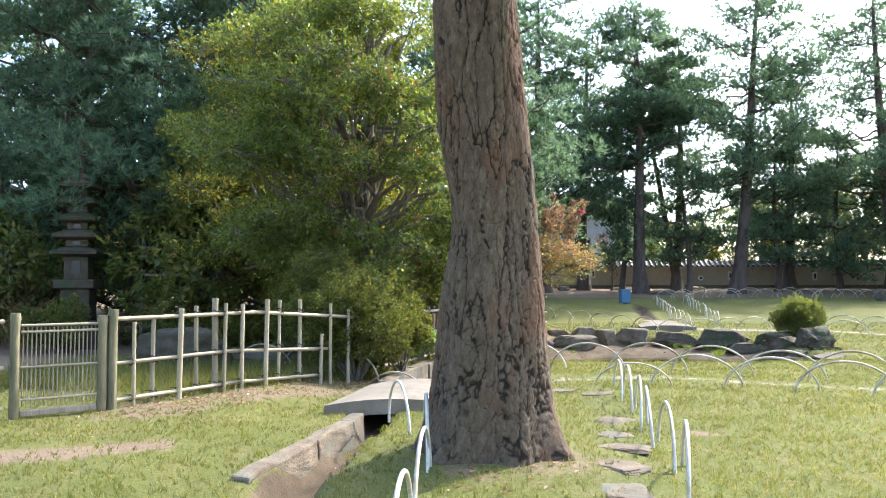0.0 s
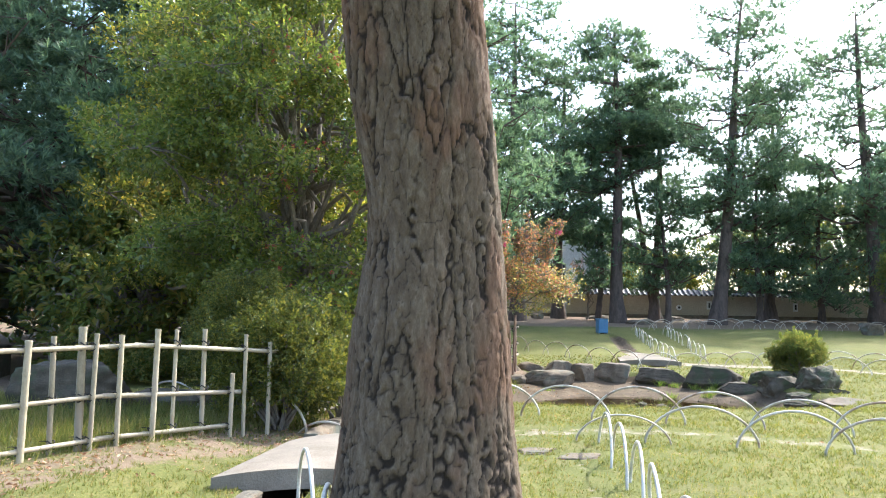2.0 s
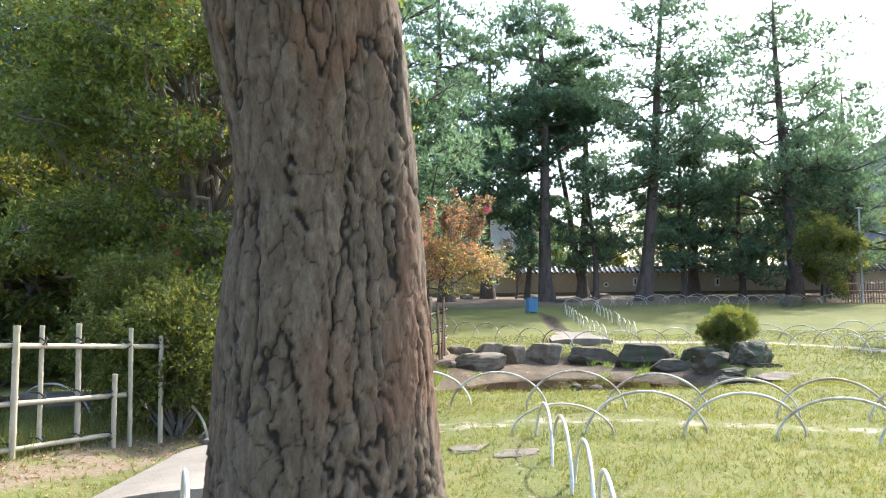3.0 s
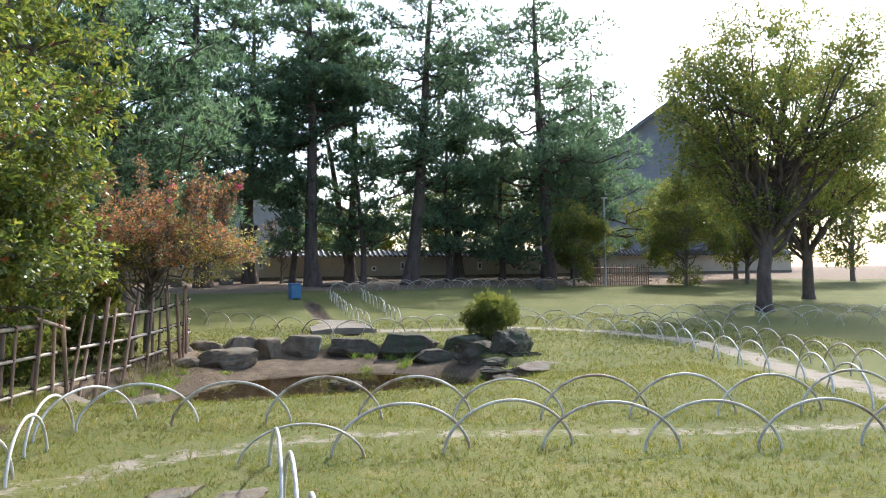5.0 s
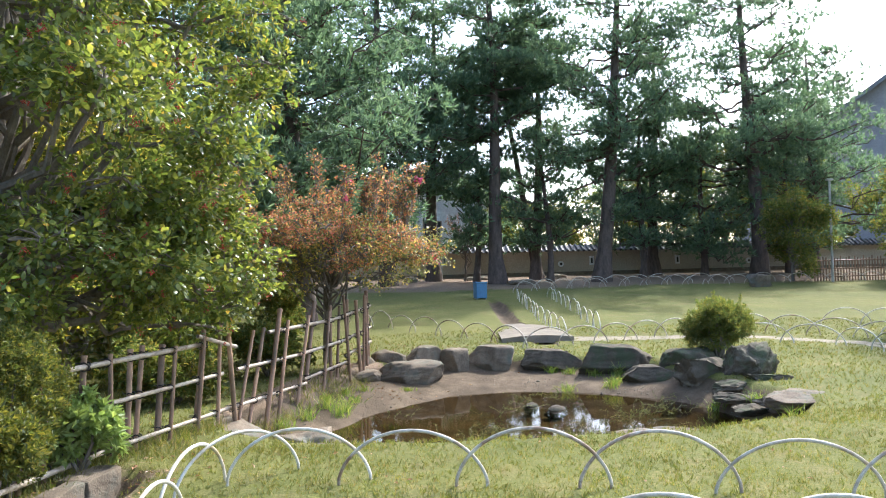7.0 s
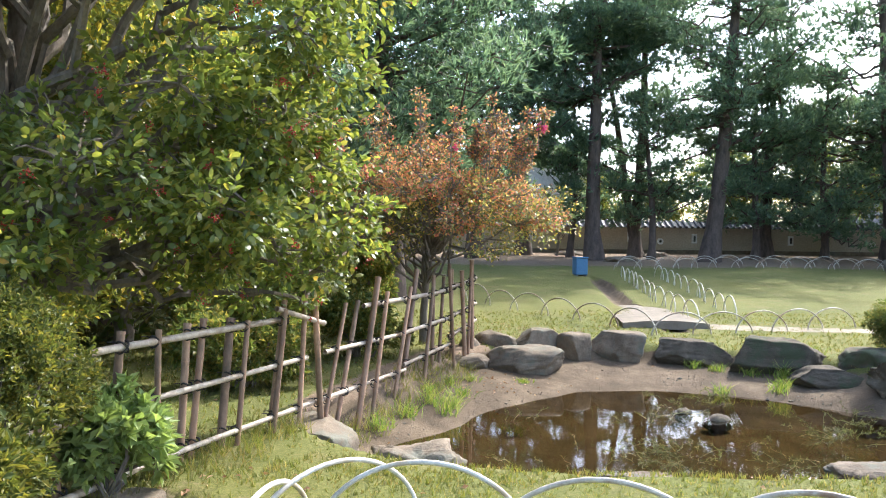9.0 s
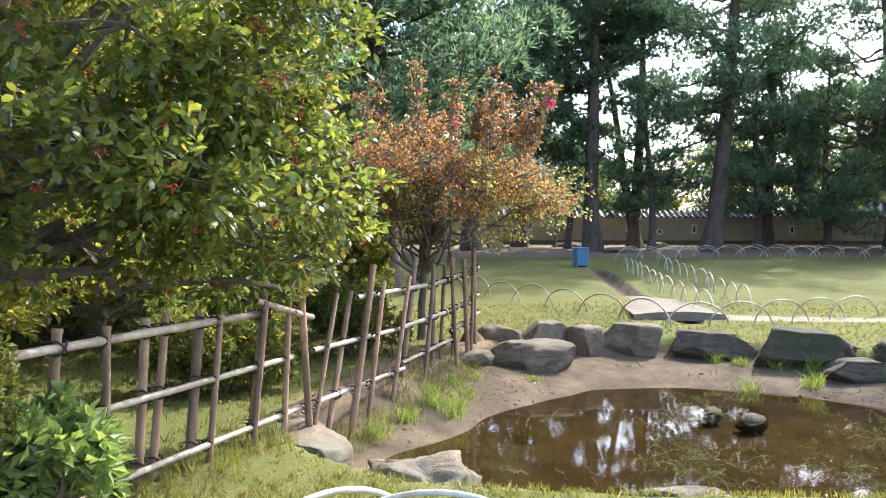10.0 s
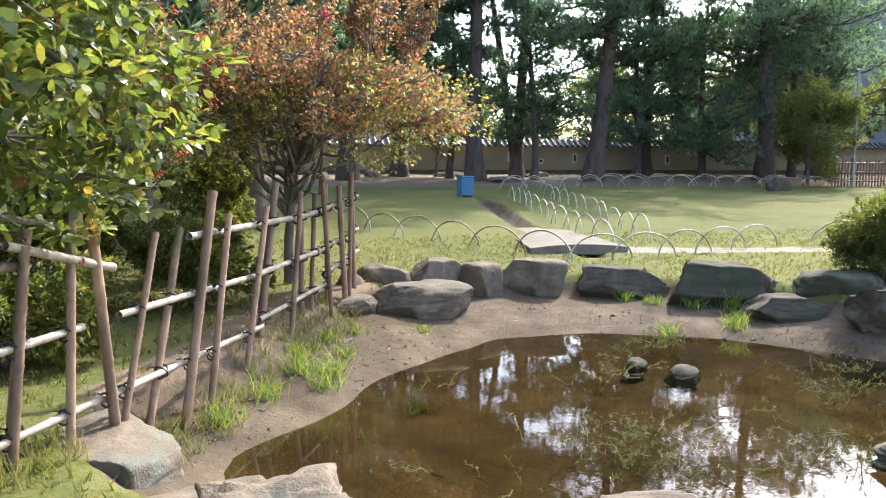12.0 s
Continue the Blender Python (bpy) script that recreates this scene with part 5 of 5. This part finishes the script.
rock("rock", (1.95, 19.45, -0.17), (0.54, 0.45, 0.26), 5, 6, boxy=0.25, label="low rounded boulder on the far bank")
rock("rock", (1.98, 20.0, 0.0), (0.34, 0.32, 0.36), 25, 26, boxy=0.4, label="small grey boulder at the fence's end")
rock("rock", (2.78, 19.55, -0.14), (1.14, 0.78, 0.42), 4, 7, boxy=0.28, rough=0.08, label="rounded boulder in the far bank's wall")
rock("rock", (2.42, 20.4, -0.03), (0.62, 0.6, 0.46), 0, 8, boxy=0.3, rough=0.08, label="grey boulder in the far bank's wall")
rock("rock", (3.05, 20.42, -0.01), (0.74, 0.62, 0.50), 8, 9, boxy=0.25, rough=0.07, label="grey rounded boulder in the far bank's wall")
rock("rock", (3.65, 20.38, -0.06), (0.50, 0.55, 0.48), 24, 10, boxy=0.75, rough=0.06, label="wedge-shaped boulder in the far bank's wall")
rock("rock", (4.38, 20.46, -0.06), (0.98, 0.72, 0.52), -6, 11, boxy=0.8, rough=0.05, label="squared pale boulder in the far bank's wall")
rock("rock", (5.42, 20.08, -0.13), (1.18, 0.62, 0.48), -16, 12, dark_stone, 0.6, 0.08, label="dark boulder in the far bank's wall")
rock("rock", (6.45, 19.35, -0.10), (1.32, 0.76, 0.66), -27, 13, dark_stone, 0.6, 0.08, label="long dark boulder in the far bank's wall")
rock("rock", (6.72, 18.45, -0.22), (0.98, 0.6, 0.36), -30, 14, dark_stone, 0.55, 0.08, label="flat dark boulder at the pond's corner")
rock("rock", (7.45, 18.45, -0.06), (1.05, 0.9, 0.56), -30, 15, dark_stone, 0.5, label="dark boulder below the clipped shrub")
rock("rock", (7.2, 17.55, -0.10), (1.05, 0.95, 0.60), 8, 16, dark_stone, 0.4, 0.16, label="craggy dark rock pile under the clipped shrub")
rock("rock", (7.62, 17.05, 0.08), (0.78, 0.62, 0.66), 30, 17, dark_stone, 0.4, 0.22, label="craggy dark rock pile under the clipped shrub")
rock("rock", (7.62, 16.5, -0.03), (0.66, 0.46, 0.17), -10, 18, dark_stone, 0.6, 0.16, label="thin dark ledge stone")
rock("rock", (7.18, 16.62, -0.14), (0.72, 0.55, 0.20), 12, 19, dark_stone, 0.6, 0.16, label="thin dark ledge stone")
rock("rock", (6.98, 16.15, -0.22), (0.66, 0.45, 0.17), -14, 20, dark_stone, 0.6, 0.16, label="thin dark ledge stone")
rock("rock", (6.85, 15.68, -0.28), (0.58, 0.42, 0.17), 5, 21, dark_stone, 0.6, 0.16, label="thin dark ledge stone")
rock("rock", (7.38, 15.4, -0.11), (1.15, 0.85, 0.30), 10, 22, stone, 0.45, 0.14, label="broad flat brown rock at the pond's end")
rock("rock", (5.2, 14.75, -0.36), (1.1, 0.6, 0.2), 0, 23, stone, 0.4, label="low muddy stone at the near shore")

# kerb of the channel


def kerb(x, y, ln, w, turn, seed):
    """A long dressed stone with worn arrises."""
    bm = bmesh.new()
    box(bm, (-w / 2, -ln / 2, -0.24), (w / 2, ln / 2, 0.055), 0.02)
    bmesh.ops.subdivide_edges(bm, edges=[e for e in bm.edges if e.calc_length() > 0.1], cuts=7, use_grid_fill=True)
    for v in bm.verts:
        q = Vector((v.co.x * 4, v.co.y * 4, v.co.z * 4 + seed * 7))
        v.co += Vector((noise.noise(q), noise.noise(q + Vector((5, 0, 0))), noise.noise(q + Vector((0, 9, 0))))) * 0.022 + Vector((noise.noise(q * 5), 0, noise.noise(q * 5.3))) * 0.008
    ob = tagged(part("kerb_stone", bm, stone), "long squared weathered stone kerb of the dry channel", "kerb", "kerb of the channel")
    ob.matrix_world = pose(x, y, 0, 0, 0, turn)


for i, (x, y, ln, w, turn) in enumerate(((-1.31, 5.95, 1.25, 0.16, -10), (-1.12, 7.05, 0.9, 0.15, -11), (-1.02, 7.68, 0.36, 0.15, -8), (-1.0, 10.9, 0.9, 0.17, -8), (-0.88, 11.75, 0.78, 0.18, -10), (-0.74, 12.5, 0.7, 0.19, -12), (-0.63, 13.1, 0.5, 0.28, -15))):
    kerb(x, y, ln, w, turn, i)
for i in range(14):
    rr = random.Random(i + 90)
    y = 4.4 + i * 0.25 + rr.uniform(-0.1, 0.1)
    rock("rock", (-1.0 + 0.02 * i + rr.uniform(-0.08, 0.3), y, -0.2 + rr.uniform(0, 0.06)), (rr.uniform(0.08, 0.2), rr.uniform(0.08, 0.18), 0.09), rr.uniform(0, 180), 120 + i, stone, 0.3, label="small loose stone in the dry channel")


def slab(place, turn, pts, thick, label):
    """A slightly cambered footbridge slab."""
    ob = bmesh.new()
    n = 8
    a, b, c, d = (Vector((*p, 0)) for p in pts)
    grid = []
    for i in range(n + 1):
        row = []
        for j in range(n + 1):
            u, w = i / n, j / n
            p = a.lerp(b, u).lerp(d.lerp(c, u), w)
            row.append((ob.verts.new((p.x, p.y, 0.05 * (1 - (2 * u - 1) ** 2))), ob.verts.new((p.x, p.y, -thick + 0.07 * (1 - (2 * u - 1) ** 2)))))
        grid.append(row)
    for i in range(n):
        for j in range(n):
            q = (grid[i][j], grid[i + 1][j], grid[i + 1][j + 1], grid[i][j + 1])
            ob.faces.new([v[0] for v in q])
            ob.faces.new([v[1] for v in q][::-1])
    for i in range(n):
        for r in (0, n):
            p, q = grid[i][r], grid[i + 1][r]
            ob.faces.new((p[1], q[1], q[0], p[0]) if r == 0 else (p[0], q[0], q[1], p[1]))
            p, q = grid[r][i], grid[r][i + 1]
            ob.faces.new((p[0], q[0], q[1], p[1]) if r == 0 else (p[1], q[1], q[0], p[0]))
    o = part("slab_bridge", ob, concrete, None, label)
    tagged(o, "", "footbridge", "slab bridges over the channel")
    o.matrix_world = pose(*place, 0, 0, turn)
    return o


slab((0, 0, 0.10), 0, [(-1.38, 8.05), (-0.15, 8.35), (-0.10, 10.15), (-1.12, 9.75)], 0.18, "pale worn concrete slab bridging the dry channel")
slab((0, 0, on_ground(5.4, 24) + 0.0), 0, [(5.0, 22.3), (6.6, 22.2), (7.0, 25.6), (5.6, 25.8)], 0.18, "pale concrete slab bridging the channel beyond the pond")

# stepping stones and manhole
for i, (x, y, a, b) in enumerate(((1.22, 5.1, 0.34, 0.5), (1.30, 5.75, 0.36, 0.48), (1.40, 6.45, 0.34, 0.5), (1.46, 7.1, 0.3, 0.4), (1.62, 7.85, 0.36, 0.42), (1.75, 9.7, 0.5, 0.36), (1.35, 9.95, 0.5, 0.3))):
    rock("stepping_stone", (x, y, on_ground(x, y) - 0.015), (a, b, 0.07), i * 37, 140 + i, stone, 0.5, 0.12, "flat worn stepping stone sunk in the lawn", "stepping stone")

# ---- lawn furniture and fixtures ----


def bin_box(x, y):
    ob = empty("litter_bin", (x, y, on_ground(x, y)), 10, "blue metal litter bin on the lawn", "bin")
    bm = bmesh.new()
    box(bm, (-0.2, -0.18, 0.03), (0.2, 0.18, 0.56), 0.02)
    part("body", bm, blue_paint, ob)
    bm = bmesh.new()
    box(bm, (-0.215, -0.195, 0.562), (0.215, 0.195, 0.61), 0.015)
    part("lid", bm, blue_paint, ob)
    for sx in (-0.16, 0.16):
        bm = bmesh.new()
        box(bm, (sx - 0.02, -0.15, -0.03), (sx + 0.02, 0.15, 0.028))
        part("foot", bm, grey_metal, ob)


bin_box(6.64, 32.9)


def lamp_post(x, y, h, label):
    ob = empty("pole", (x, y, on_ground(x, y)), 0, label, "pole")
    v, f = tube([(0, 0, -0.1), (0, 0, h * 0.5), (0, 0, h)], [0.06, 0.055, 0.045], 10)
    child("shaft", raw_mesh("shaft", v, f, grey_metal, True), ob)
    bm = bmesh.new()
    box(bm, (-0.16, -0.08, h + 0.002), (0.16, 0.08, h + 0.08), 0.02)
    part("head", bm, grey_metal, ob)


lamp_post(22.8, 36.0, 4.4, "tall thin grey metal pole at the lawn's edge")
lamp_post(7.0, 45.0, 2.6, "thin pale pole before the plastered wall")
rock("rock", (18.6, 34.8, on_ground(18.6, 34.8) + 0.2), (0.95, 0.6, 0.62), 0, 170, stone, 0.8, label="squared stone block on the far lawn")
for i, (x, y, a, h) in enumerate(((8.6, 43.6, 1.6, 0.3), (10.0, 39.6, 1.6, 0.35), (12.5, 43.0, 1.8, 0.3), (5.2, 43.2, 0.9, 0.35), (2.9, 42.0, 1.0, 0.4))):
    rock("rock", (x, y, on_ground(x, y) + 0.06), (a, 0.7, h), i * 25, 180 + i, stone, 0.3, label="low rock among the roots before the wall")


def pagoda(x, y):
    """A many-tiered stone pagoda."""
    ob = empty("stone_pagoda", (x, y, on_ground(x, y)), 12, "weathered grey stone pagoda with five stacked roofs", "pagoda")
    bm = bmesh.new()
    box(bm, (-0.5, -0.5, -0.1), (0.5, 0.5, 0.6), 0.04)
    box(bm, (-0.3, -0.3, 0.6), (0.3, 0.3, 1.3), 0.03)
    box(bm, (-0.42, -0.42, 1.3), (0.42, 0.42, 1.5), 0.03)
    part("base", bm, dark_stone, ob)
    z = 1.502
    for k in range(5):
        w = 0.25 - 0.018 * k
        hh = 0.50 if k == 0 else 0.15
        bm = bmesh.new()
        box(bm, (-w, -w, z), (w, w, z + hh), 0.015)
        body = part("storey", bm, dark_stone, ob)
        # near-black slab on the storey's face, in place of a shaded hollow
        bm = bmesh.new()
        box(bm, (-w * 0.35, -w - 0.012, z + hh * 0.25), (w * 0.35, -w - 0.003, z + hh * 0.8))
        part("opening", bm, dark_glass_and_holes, body)
        z += hh + 0.002
        e = 0.47 - 0.028 * k
        bm = bmesh.new()
        lo = [bm.verts.new((sx * e, sy * e, z + 0.05)) for sx, sy in ((-1, -1), (1, -1), (1, 1), (-1, 1))]
        mid = [bm.verts.new((sx * e * 1.03, sy * e * 1.03, z + 0.12)) for sx, sy in ((-1, -1), (1, -1), (1, 1), (-1, 1))]
        top = [bm.verts.new((sx * w * 0.9, sy * w * 0.9, z + 0.22)) for sx, sy in ((-1, -1), (1, -1), (1, 1), (-1, 1))]
        low = [bm.verts.new((sx * w * 0.9, sy * w * 0.9, z)) for sx, sy in ((-1, -1), (1, -1), (1, 1), (-1, 1))]
        for i in range(4):
            j = (i + 1) % 4
            bm.faces.new((lo[i], lo[j], mid[j], mid[i]))
            bm.faces.new((mid[i], mid[j], top[j], top[i]))
            bm.faces.new((low[i], low[j], lo[j], lo[i]))
        bm.faces.new(top)
        bm.faces.new(low[::-1])
        part("roof", bm, dark_stone, ob)
        z += 0.222
    prof = [(0.16, 0), (0.16, 0.08), (0.07, 0.12)] + [(0.10 if i % 2 else 0.07, 0.16 + i * 0.09) for i in range(8)] + [(0.09, 0.92), (0.02, 1.05)]
    v, f = tube([(0, 0, z + p[1]) for p in prof], [p[0] for p in prof], 10)
    child("finial", raw_mesh("finial", v, f, dark_stone, False), ob)


pagoda(-8.6, 16.4)

# ---- grasses ----


def tuft(x, y, n, high, spread, seed, mat=reed, label="clump of bright wild grass at the pond"):
    rng = np.random.default_rng(seed)
    base = np.stack([rng.normal(0, spread, n), rng.normal(0, spread, n), np.zeros(n)], -1)
    d = unit(np.stack([rng.normal(0, 0.35, n), rng.normal(0, 0.35, n), np.ones(n)], -1))
    ln = high * rng.uniform(0.5, 1.15, (n, 1))
    s = unit(np.cross(d, rng.normal(0, 1, (n, 3)))) * 0.0045
    out = unit(np.concatenate([d[:, :2], np.zeros((n, 1))], 1))
    m1 = base + d * ln * 0.55
    tip = base + d * ln * 0.9 + out * ln * rng.uniform(0.1, 0.45, (n, 1))
    v = np.stack([base - s, base + s, m1 + s * 0.8, m1 - s * 0.8, tip], 1).reshape(-1, 3)
    b = np.arange(n)[:, None] * 5
    f = np.concatenate([b + [0, 1, 2], b + [0, 2, 3], b + [3, 2, 4]])
    z = on_ground(x, y)
    ob = tagged(new("grass_clump", raw_mesh("grass_clump", v, f, mat)), label, "grass", "wild grass round the pond")
    ob.location = (x, y, z - 0.01)


rng = random.Random(77)
for x, y, h in ((1.47, 17.0, 0.40), (1.56, 17.28, 0.38), (1.28, 17.2, 0.36), (1.02, 16.7, 0.34), (1.3, 17.6, 0.3), (1.69, 17.75, 0.22), (0.75, 16.3, 0.3), (1.55, 18.2, 0.25), (1.85, 18.5, 0.18),
                (2.22, 17.05, 0.22), (5.35, 19.75, 0.24), (5.6, 19.5, 0.24), (5.95, 19.15, 0.26), (6.3, 18.95, 0.3), (5.25, 18.5, 0.26), (5.95, 18.35, 0.32), (6.1, 18.5, 0.28), (6.35, 19.0, 0.4),
                (6.5, 15.4, 0.4), (6.1, 15.2, 0.36), (6.6, 15.0, 0.4), (6.3, 15.8, 0.34), (6.9, 14.8, 0.36), (6.4, 14.6, 0.3), (7.1, 15.9, 0.36), (6.75, 16.4, 0.3), (2.6, 18.75, 0.12), (7.75, 17.75, 0.3), (6.95, 19.35, 0.3)):
    tuft(x, y, 62, h * 0.75, 0.06, rng.randrange(999))


def water_weed(x, y, n, spread, seed):
    """Sprawling stems with small leaves, floating and rising from the shallows."""
    r = np.random.default_rng(seed)
    stems, fol = Pile(), Pile()
    for _ in range(n):
        a, ln = r.uniform(0, 6.28), r.uniform(0.12, 0.34)
        p0 = np.array([r.normal(0, spread), r.normal(0, spread * 0.7), -0.03])
        p1 = p0 + np.array([math.cos(a) * ln, math.sin(a) * ln, r.uniform(0.03, 0.13)])
        p = bent(p0, p1, 0.03, 6, 0.012, r)
        stems.add(*tube(p, np.linspace(0.003, 0.0015, 6), 4))
        c = np.repeat(p[1:], 3, 0)
        fol.add(*leaves(c, r.normal(0, 0.7, (len(c), 3)) + (p1 - p0) * 3 + np.array([0, 0, 0.4]), 0.036, 0.007, r))
    ob = empty("water_weed", (x, y, WATER_Z), 0, "sprawling thin-leaved weed floating in the shallow pond", "water plant", "water weeds")
    tagged(child("stem_growth", stems.mesh("stem_growth", pond_weed), ob), kind="stuff")
    child("foliage", fol.mesh("foliage", pond_weed), ob)


for k, (x, y, n, w) in enumerate(((3.45, 15.45, 120, 0.26), (3.75, 15.75, 90, 0.22), (3.1, 15.7, 60, 0.16), (3.35, 15.0, 50, 0.16), (5.7, 16.35, 120, 0.30), (6.1, 16.7, 90, 0.26), (5.35, 16.1, 60, 0.2), (4.5, 15.2, 70, 0.2), (4.75, 15.5, 40, 0.14),
                                  (2.3, 15.2, 18, 0.08), (2.0, 15.5, 16, 0.07), (2.25, 17.05, 26, 0.09), (4.0, 17.3, 36, 0.14), (3.75, 16.9, 30, 0.14), (4.35, 17.8, 40, 0.14), (4.8, 18.1, 44, 0.16), (5.1, 18.4, 40, 0.12), (6.3, 17.4, 50, 0.2))):
    water_weed(x, y, n // 5, w * 1.15, 400 + k)


def strew(count, x0, x1, y0, y1, seed, keep, build):
    rng = np.random.default_rng(seed)
    x, y = rng.uniform(x0, x1, count), rng.uniform(y0, y1, count)
    k = keep(x, y, rng)
    x, y = x[k], y[k]
    return build(np.stack([x, y, height(x, y)], -1), rng)


def grassy(x, y, rng):
    mud, bare, pale = masks(x, y)
    cover = np.maximum(np.maximum(mud * 1.6, bare * 0.95), pale * 1.15)
    return rng.uniform(0, 1, len(x)) > cover


def mown(high, width, per):
    def build(p, rng):
        c = np.repeat(p, per, 0) + np.concatenate([rng.normal(0, 0.012, (len(p) * per, 2)), np.zeros((len(p) * per, 1))], 1)
        d = unit(np.stack([rng.normal(0, 0.5, len(c)), rng.normal(0, 0.5, len(c)), np.ones(len(c))], -1))
        s = unit(np.cross(d, rng.normal(0, 1, (len(c), 3)))) * width * 0.5
        ln = high * rng.uniform(0.4, 1.2, (len(c), 1))
        v = np.stack([c - s, c + s, c + d * ln], 1).reshape(-1, 3)
        return v, np.arange(len(v)).reshape(-1, 3)
    return build


gv, gf = strew(54000, -5.5, 9.5, 3.0, 14.2, 5, grassy, mown(0.046, 0.0078, 4))
tagged(new("grass", raw_mesh("grass", gv, gf, blade)), "short mown lawn grass, green and straw-coloured", "grass", kind="stuff")
gv, gf = strew(20000, -4.5, 15, 13.5, 24.5, 6, grassy, mown(0.06, 0.011, 4))
tagged(new("grass", raw_mesh("grass", gv, gf, blade)), "short mown lawn grass round the pond", "grass", kind="stuff")


def weedy(x, y, rng):
    d = seg_dist(x, y, [(-3.3, 8.6), (-1.5, 11.2), (-0.6, 13.6), (0.1, 15.2), (1.0, 17.2), (1.8, 19.2)])
    return rng.uniform(0, 1, len(x)) > np.clip(d / 0.34, 0, 1)


gv, gf = strew(24000, -3.8, 2.2, 8, 19.6, 9, weedy, mown(0.17, 0.008, 3))
tagged(new("grass", raw_mesh("grass", gv, gf, blade)), "uncut grass and weeds along the fence foot", "grass", kind="stuff")


def fallen(p, rng):
    c = p + np.array([0, 0, 0.012])
    return leaves(c, np.concatenate([rng.normal(0, 1, (len(p), 2)), rng.normal(0, 0.15, (len(p), 1))], 1), 0.05, 0.026, rng)


def litter_spots(x, y, rng):
    a = np.exp(-((x - 2.2) ** 2 / 0.5 + (y - 18.6) ** 2 / 0.3)) + np.exp(-seg_dist(x, y, [(-3.1, 7.8), (-1.5, 10.3), (-0.5, 13.0)]) ** 2 / 0.35) * 1.8 + np.exp(-((x - 2.4) ** 2 / 2 + (y - 21.6) ** 2 / 1.2)) * 0.7 + np.exp(-((x - 0.4) ** 2 + (y - 5.6) ** 2) / 0.35) * 1.2 + 0.02
    return rng.uniform(0, 1, len(x)) < a * 0.5


gv, gf = strew(24000, -4, 6, 4, 23, 10, litter_spots, fallen)
tagged(new("leaf_litter", raw_mesh("leaf_litter", gv, gf, dry_leaf)), "dry brown leaves scattered on earth and grass", "leaves", kind="stuff")


def shady(x, y, rng):
    return (rng.uniform(0, 1, len(x)) < 0.8) & (y > 9.6 + 1.4 * (x + 2.4))


gv, gf = strew(9000, -6.5, -2.0, 9.0, 13.5, 11, shady, mown(0.20, 0.010, 3))
tagged(new("grass", raw_mesh("grass", gv, gf, blade)), "long uncut grass behind the bamboo fence", "grass", kind="stuff")
rock("rock", (-4.3, 11.7, on_ground(-4.3, 11.7) + 0.22), (1.35, 0.9, 0.75), 10, 201, dark_stone, 0.35, label="rounded dark boulder in the long grass")
rock("rock", (-3.1, 12.2, on_ground(-3.1, 12.2) + 0.10), (1.2, 0.5, 0.34), 5, 202, stone, 0.8, label="low pale stone in the long grass")
tuft(-9.5, 15.6, 70, 1.7, 0.16, 203, dry_leaf, "clump of tall dry stalks beside the stone pagoda")


def trestle(x, y):
    ob = empty("wooden_frame", (x, y, on_ground(x, y)), 15, "small weathered wooden frame in the shade", "frame")
    for px in (-0.42, 0.0, 0.42):
        bm = bmesh.new()
        box(bm, (px - 0.03, -0.03, -0.05), (px + 0.03, 0.03, 1.75), 0.006)
        part("post", bm, weathered_wood, ob)
    for z in (0.9, 1.25, 1.6):
        bm = bmesh.new()
        box(bm, (-0.6, -0.055, z), (0.6, -0.032, z + 0.05), 0.005)
        part("rail", bm, weathered_wood, ob)


trestle(-7.0, 17.0)


def pebbly(x, y, rng):
    d = pond_depth(x, y)
    return (d > 0.02) & (d < 1.7) & (height(x, y) > WATER_Z - 0.03) & (rng.uniform(0, 1, len(x)) < 0.6)


def pebbles(p, rng):
    n = len(p)
    o = np.array([(1, 0, 0), (0, 1, 0), (-1, 0, 0), (0, -1, 0), (0, 0, 0.6), (0, 0, -0.6)])
    v = p[:, None] + o[None] * (rng.gamma(2.0, 0.0035, (n, 1, 1)) + 0.003) * rng.uniform(0.6, 1.3, (n, 6, 1))
    tri = np.array([(0, 1, 4), (1, 2, 4), (2, 3, 4), (3, 0, 4), (1, 0, 5), (2, 1, 5), (3, 2, 5), (0, 3, 5)])
    return v.reshape(-1, 3), (np.arange(n)[:, None, None] * 6 + tri[None]).reshape(-1, 3)


gv, gf = strew(10000, -0.2, 7.4, 13.6, 20.2, 14, pebbly, pebbles)
tagged(new("gravel", raw_mesh("gravel", gv, gf, stone)), "small grit and pebbles on the muddy pond bank", "gravel", kind="stuff")
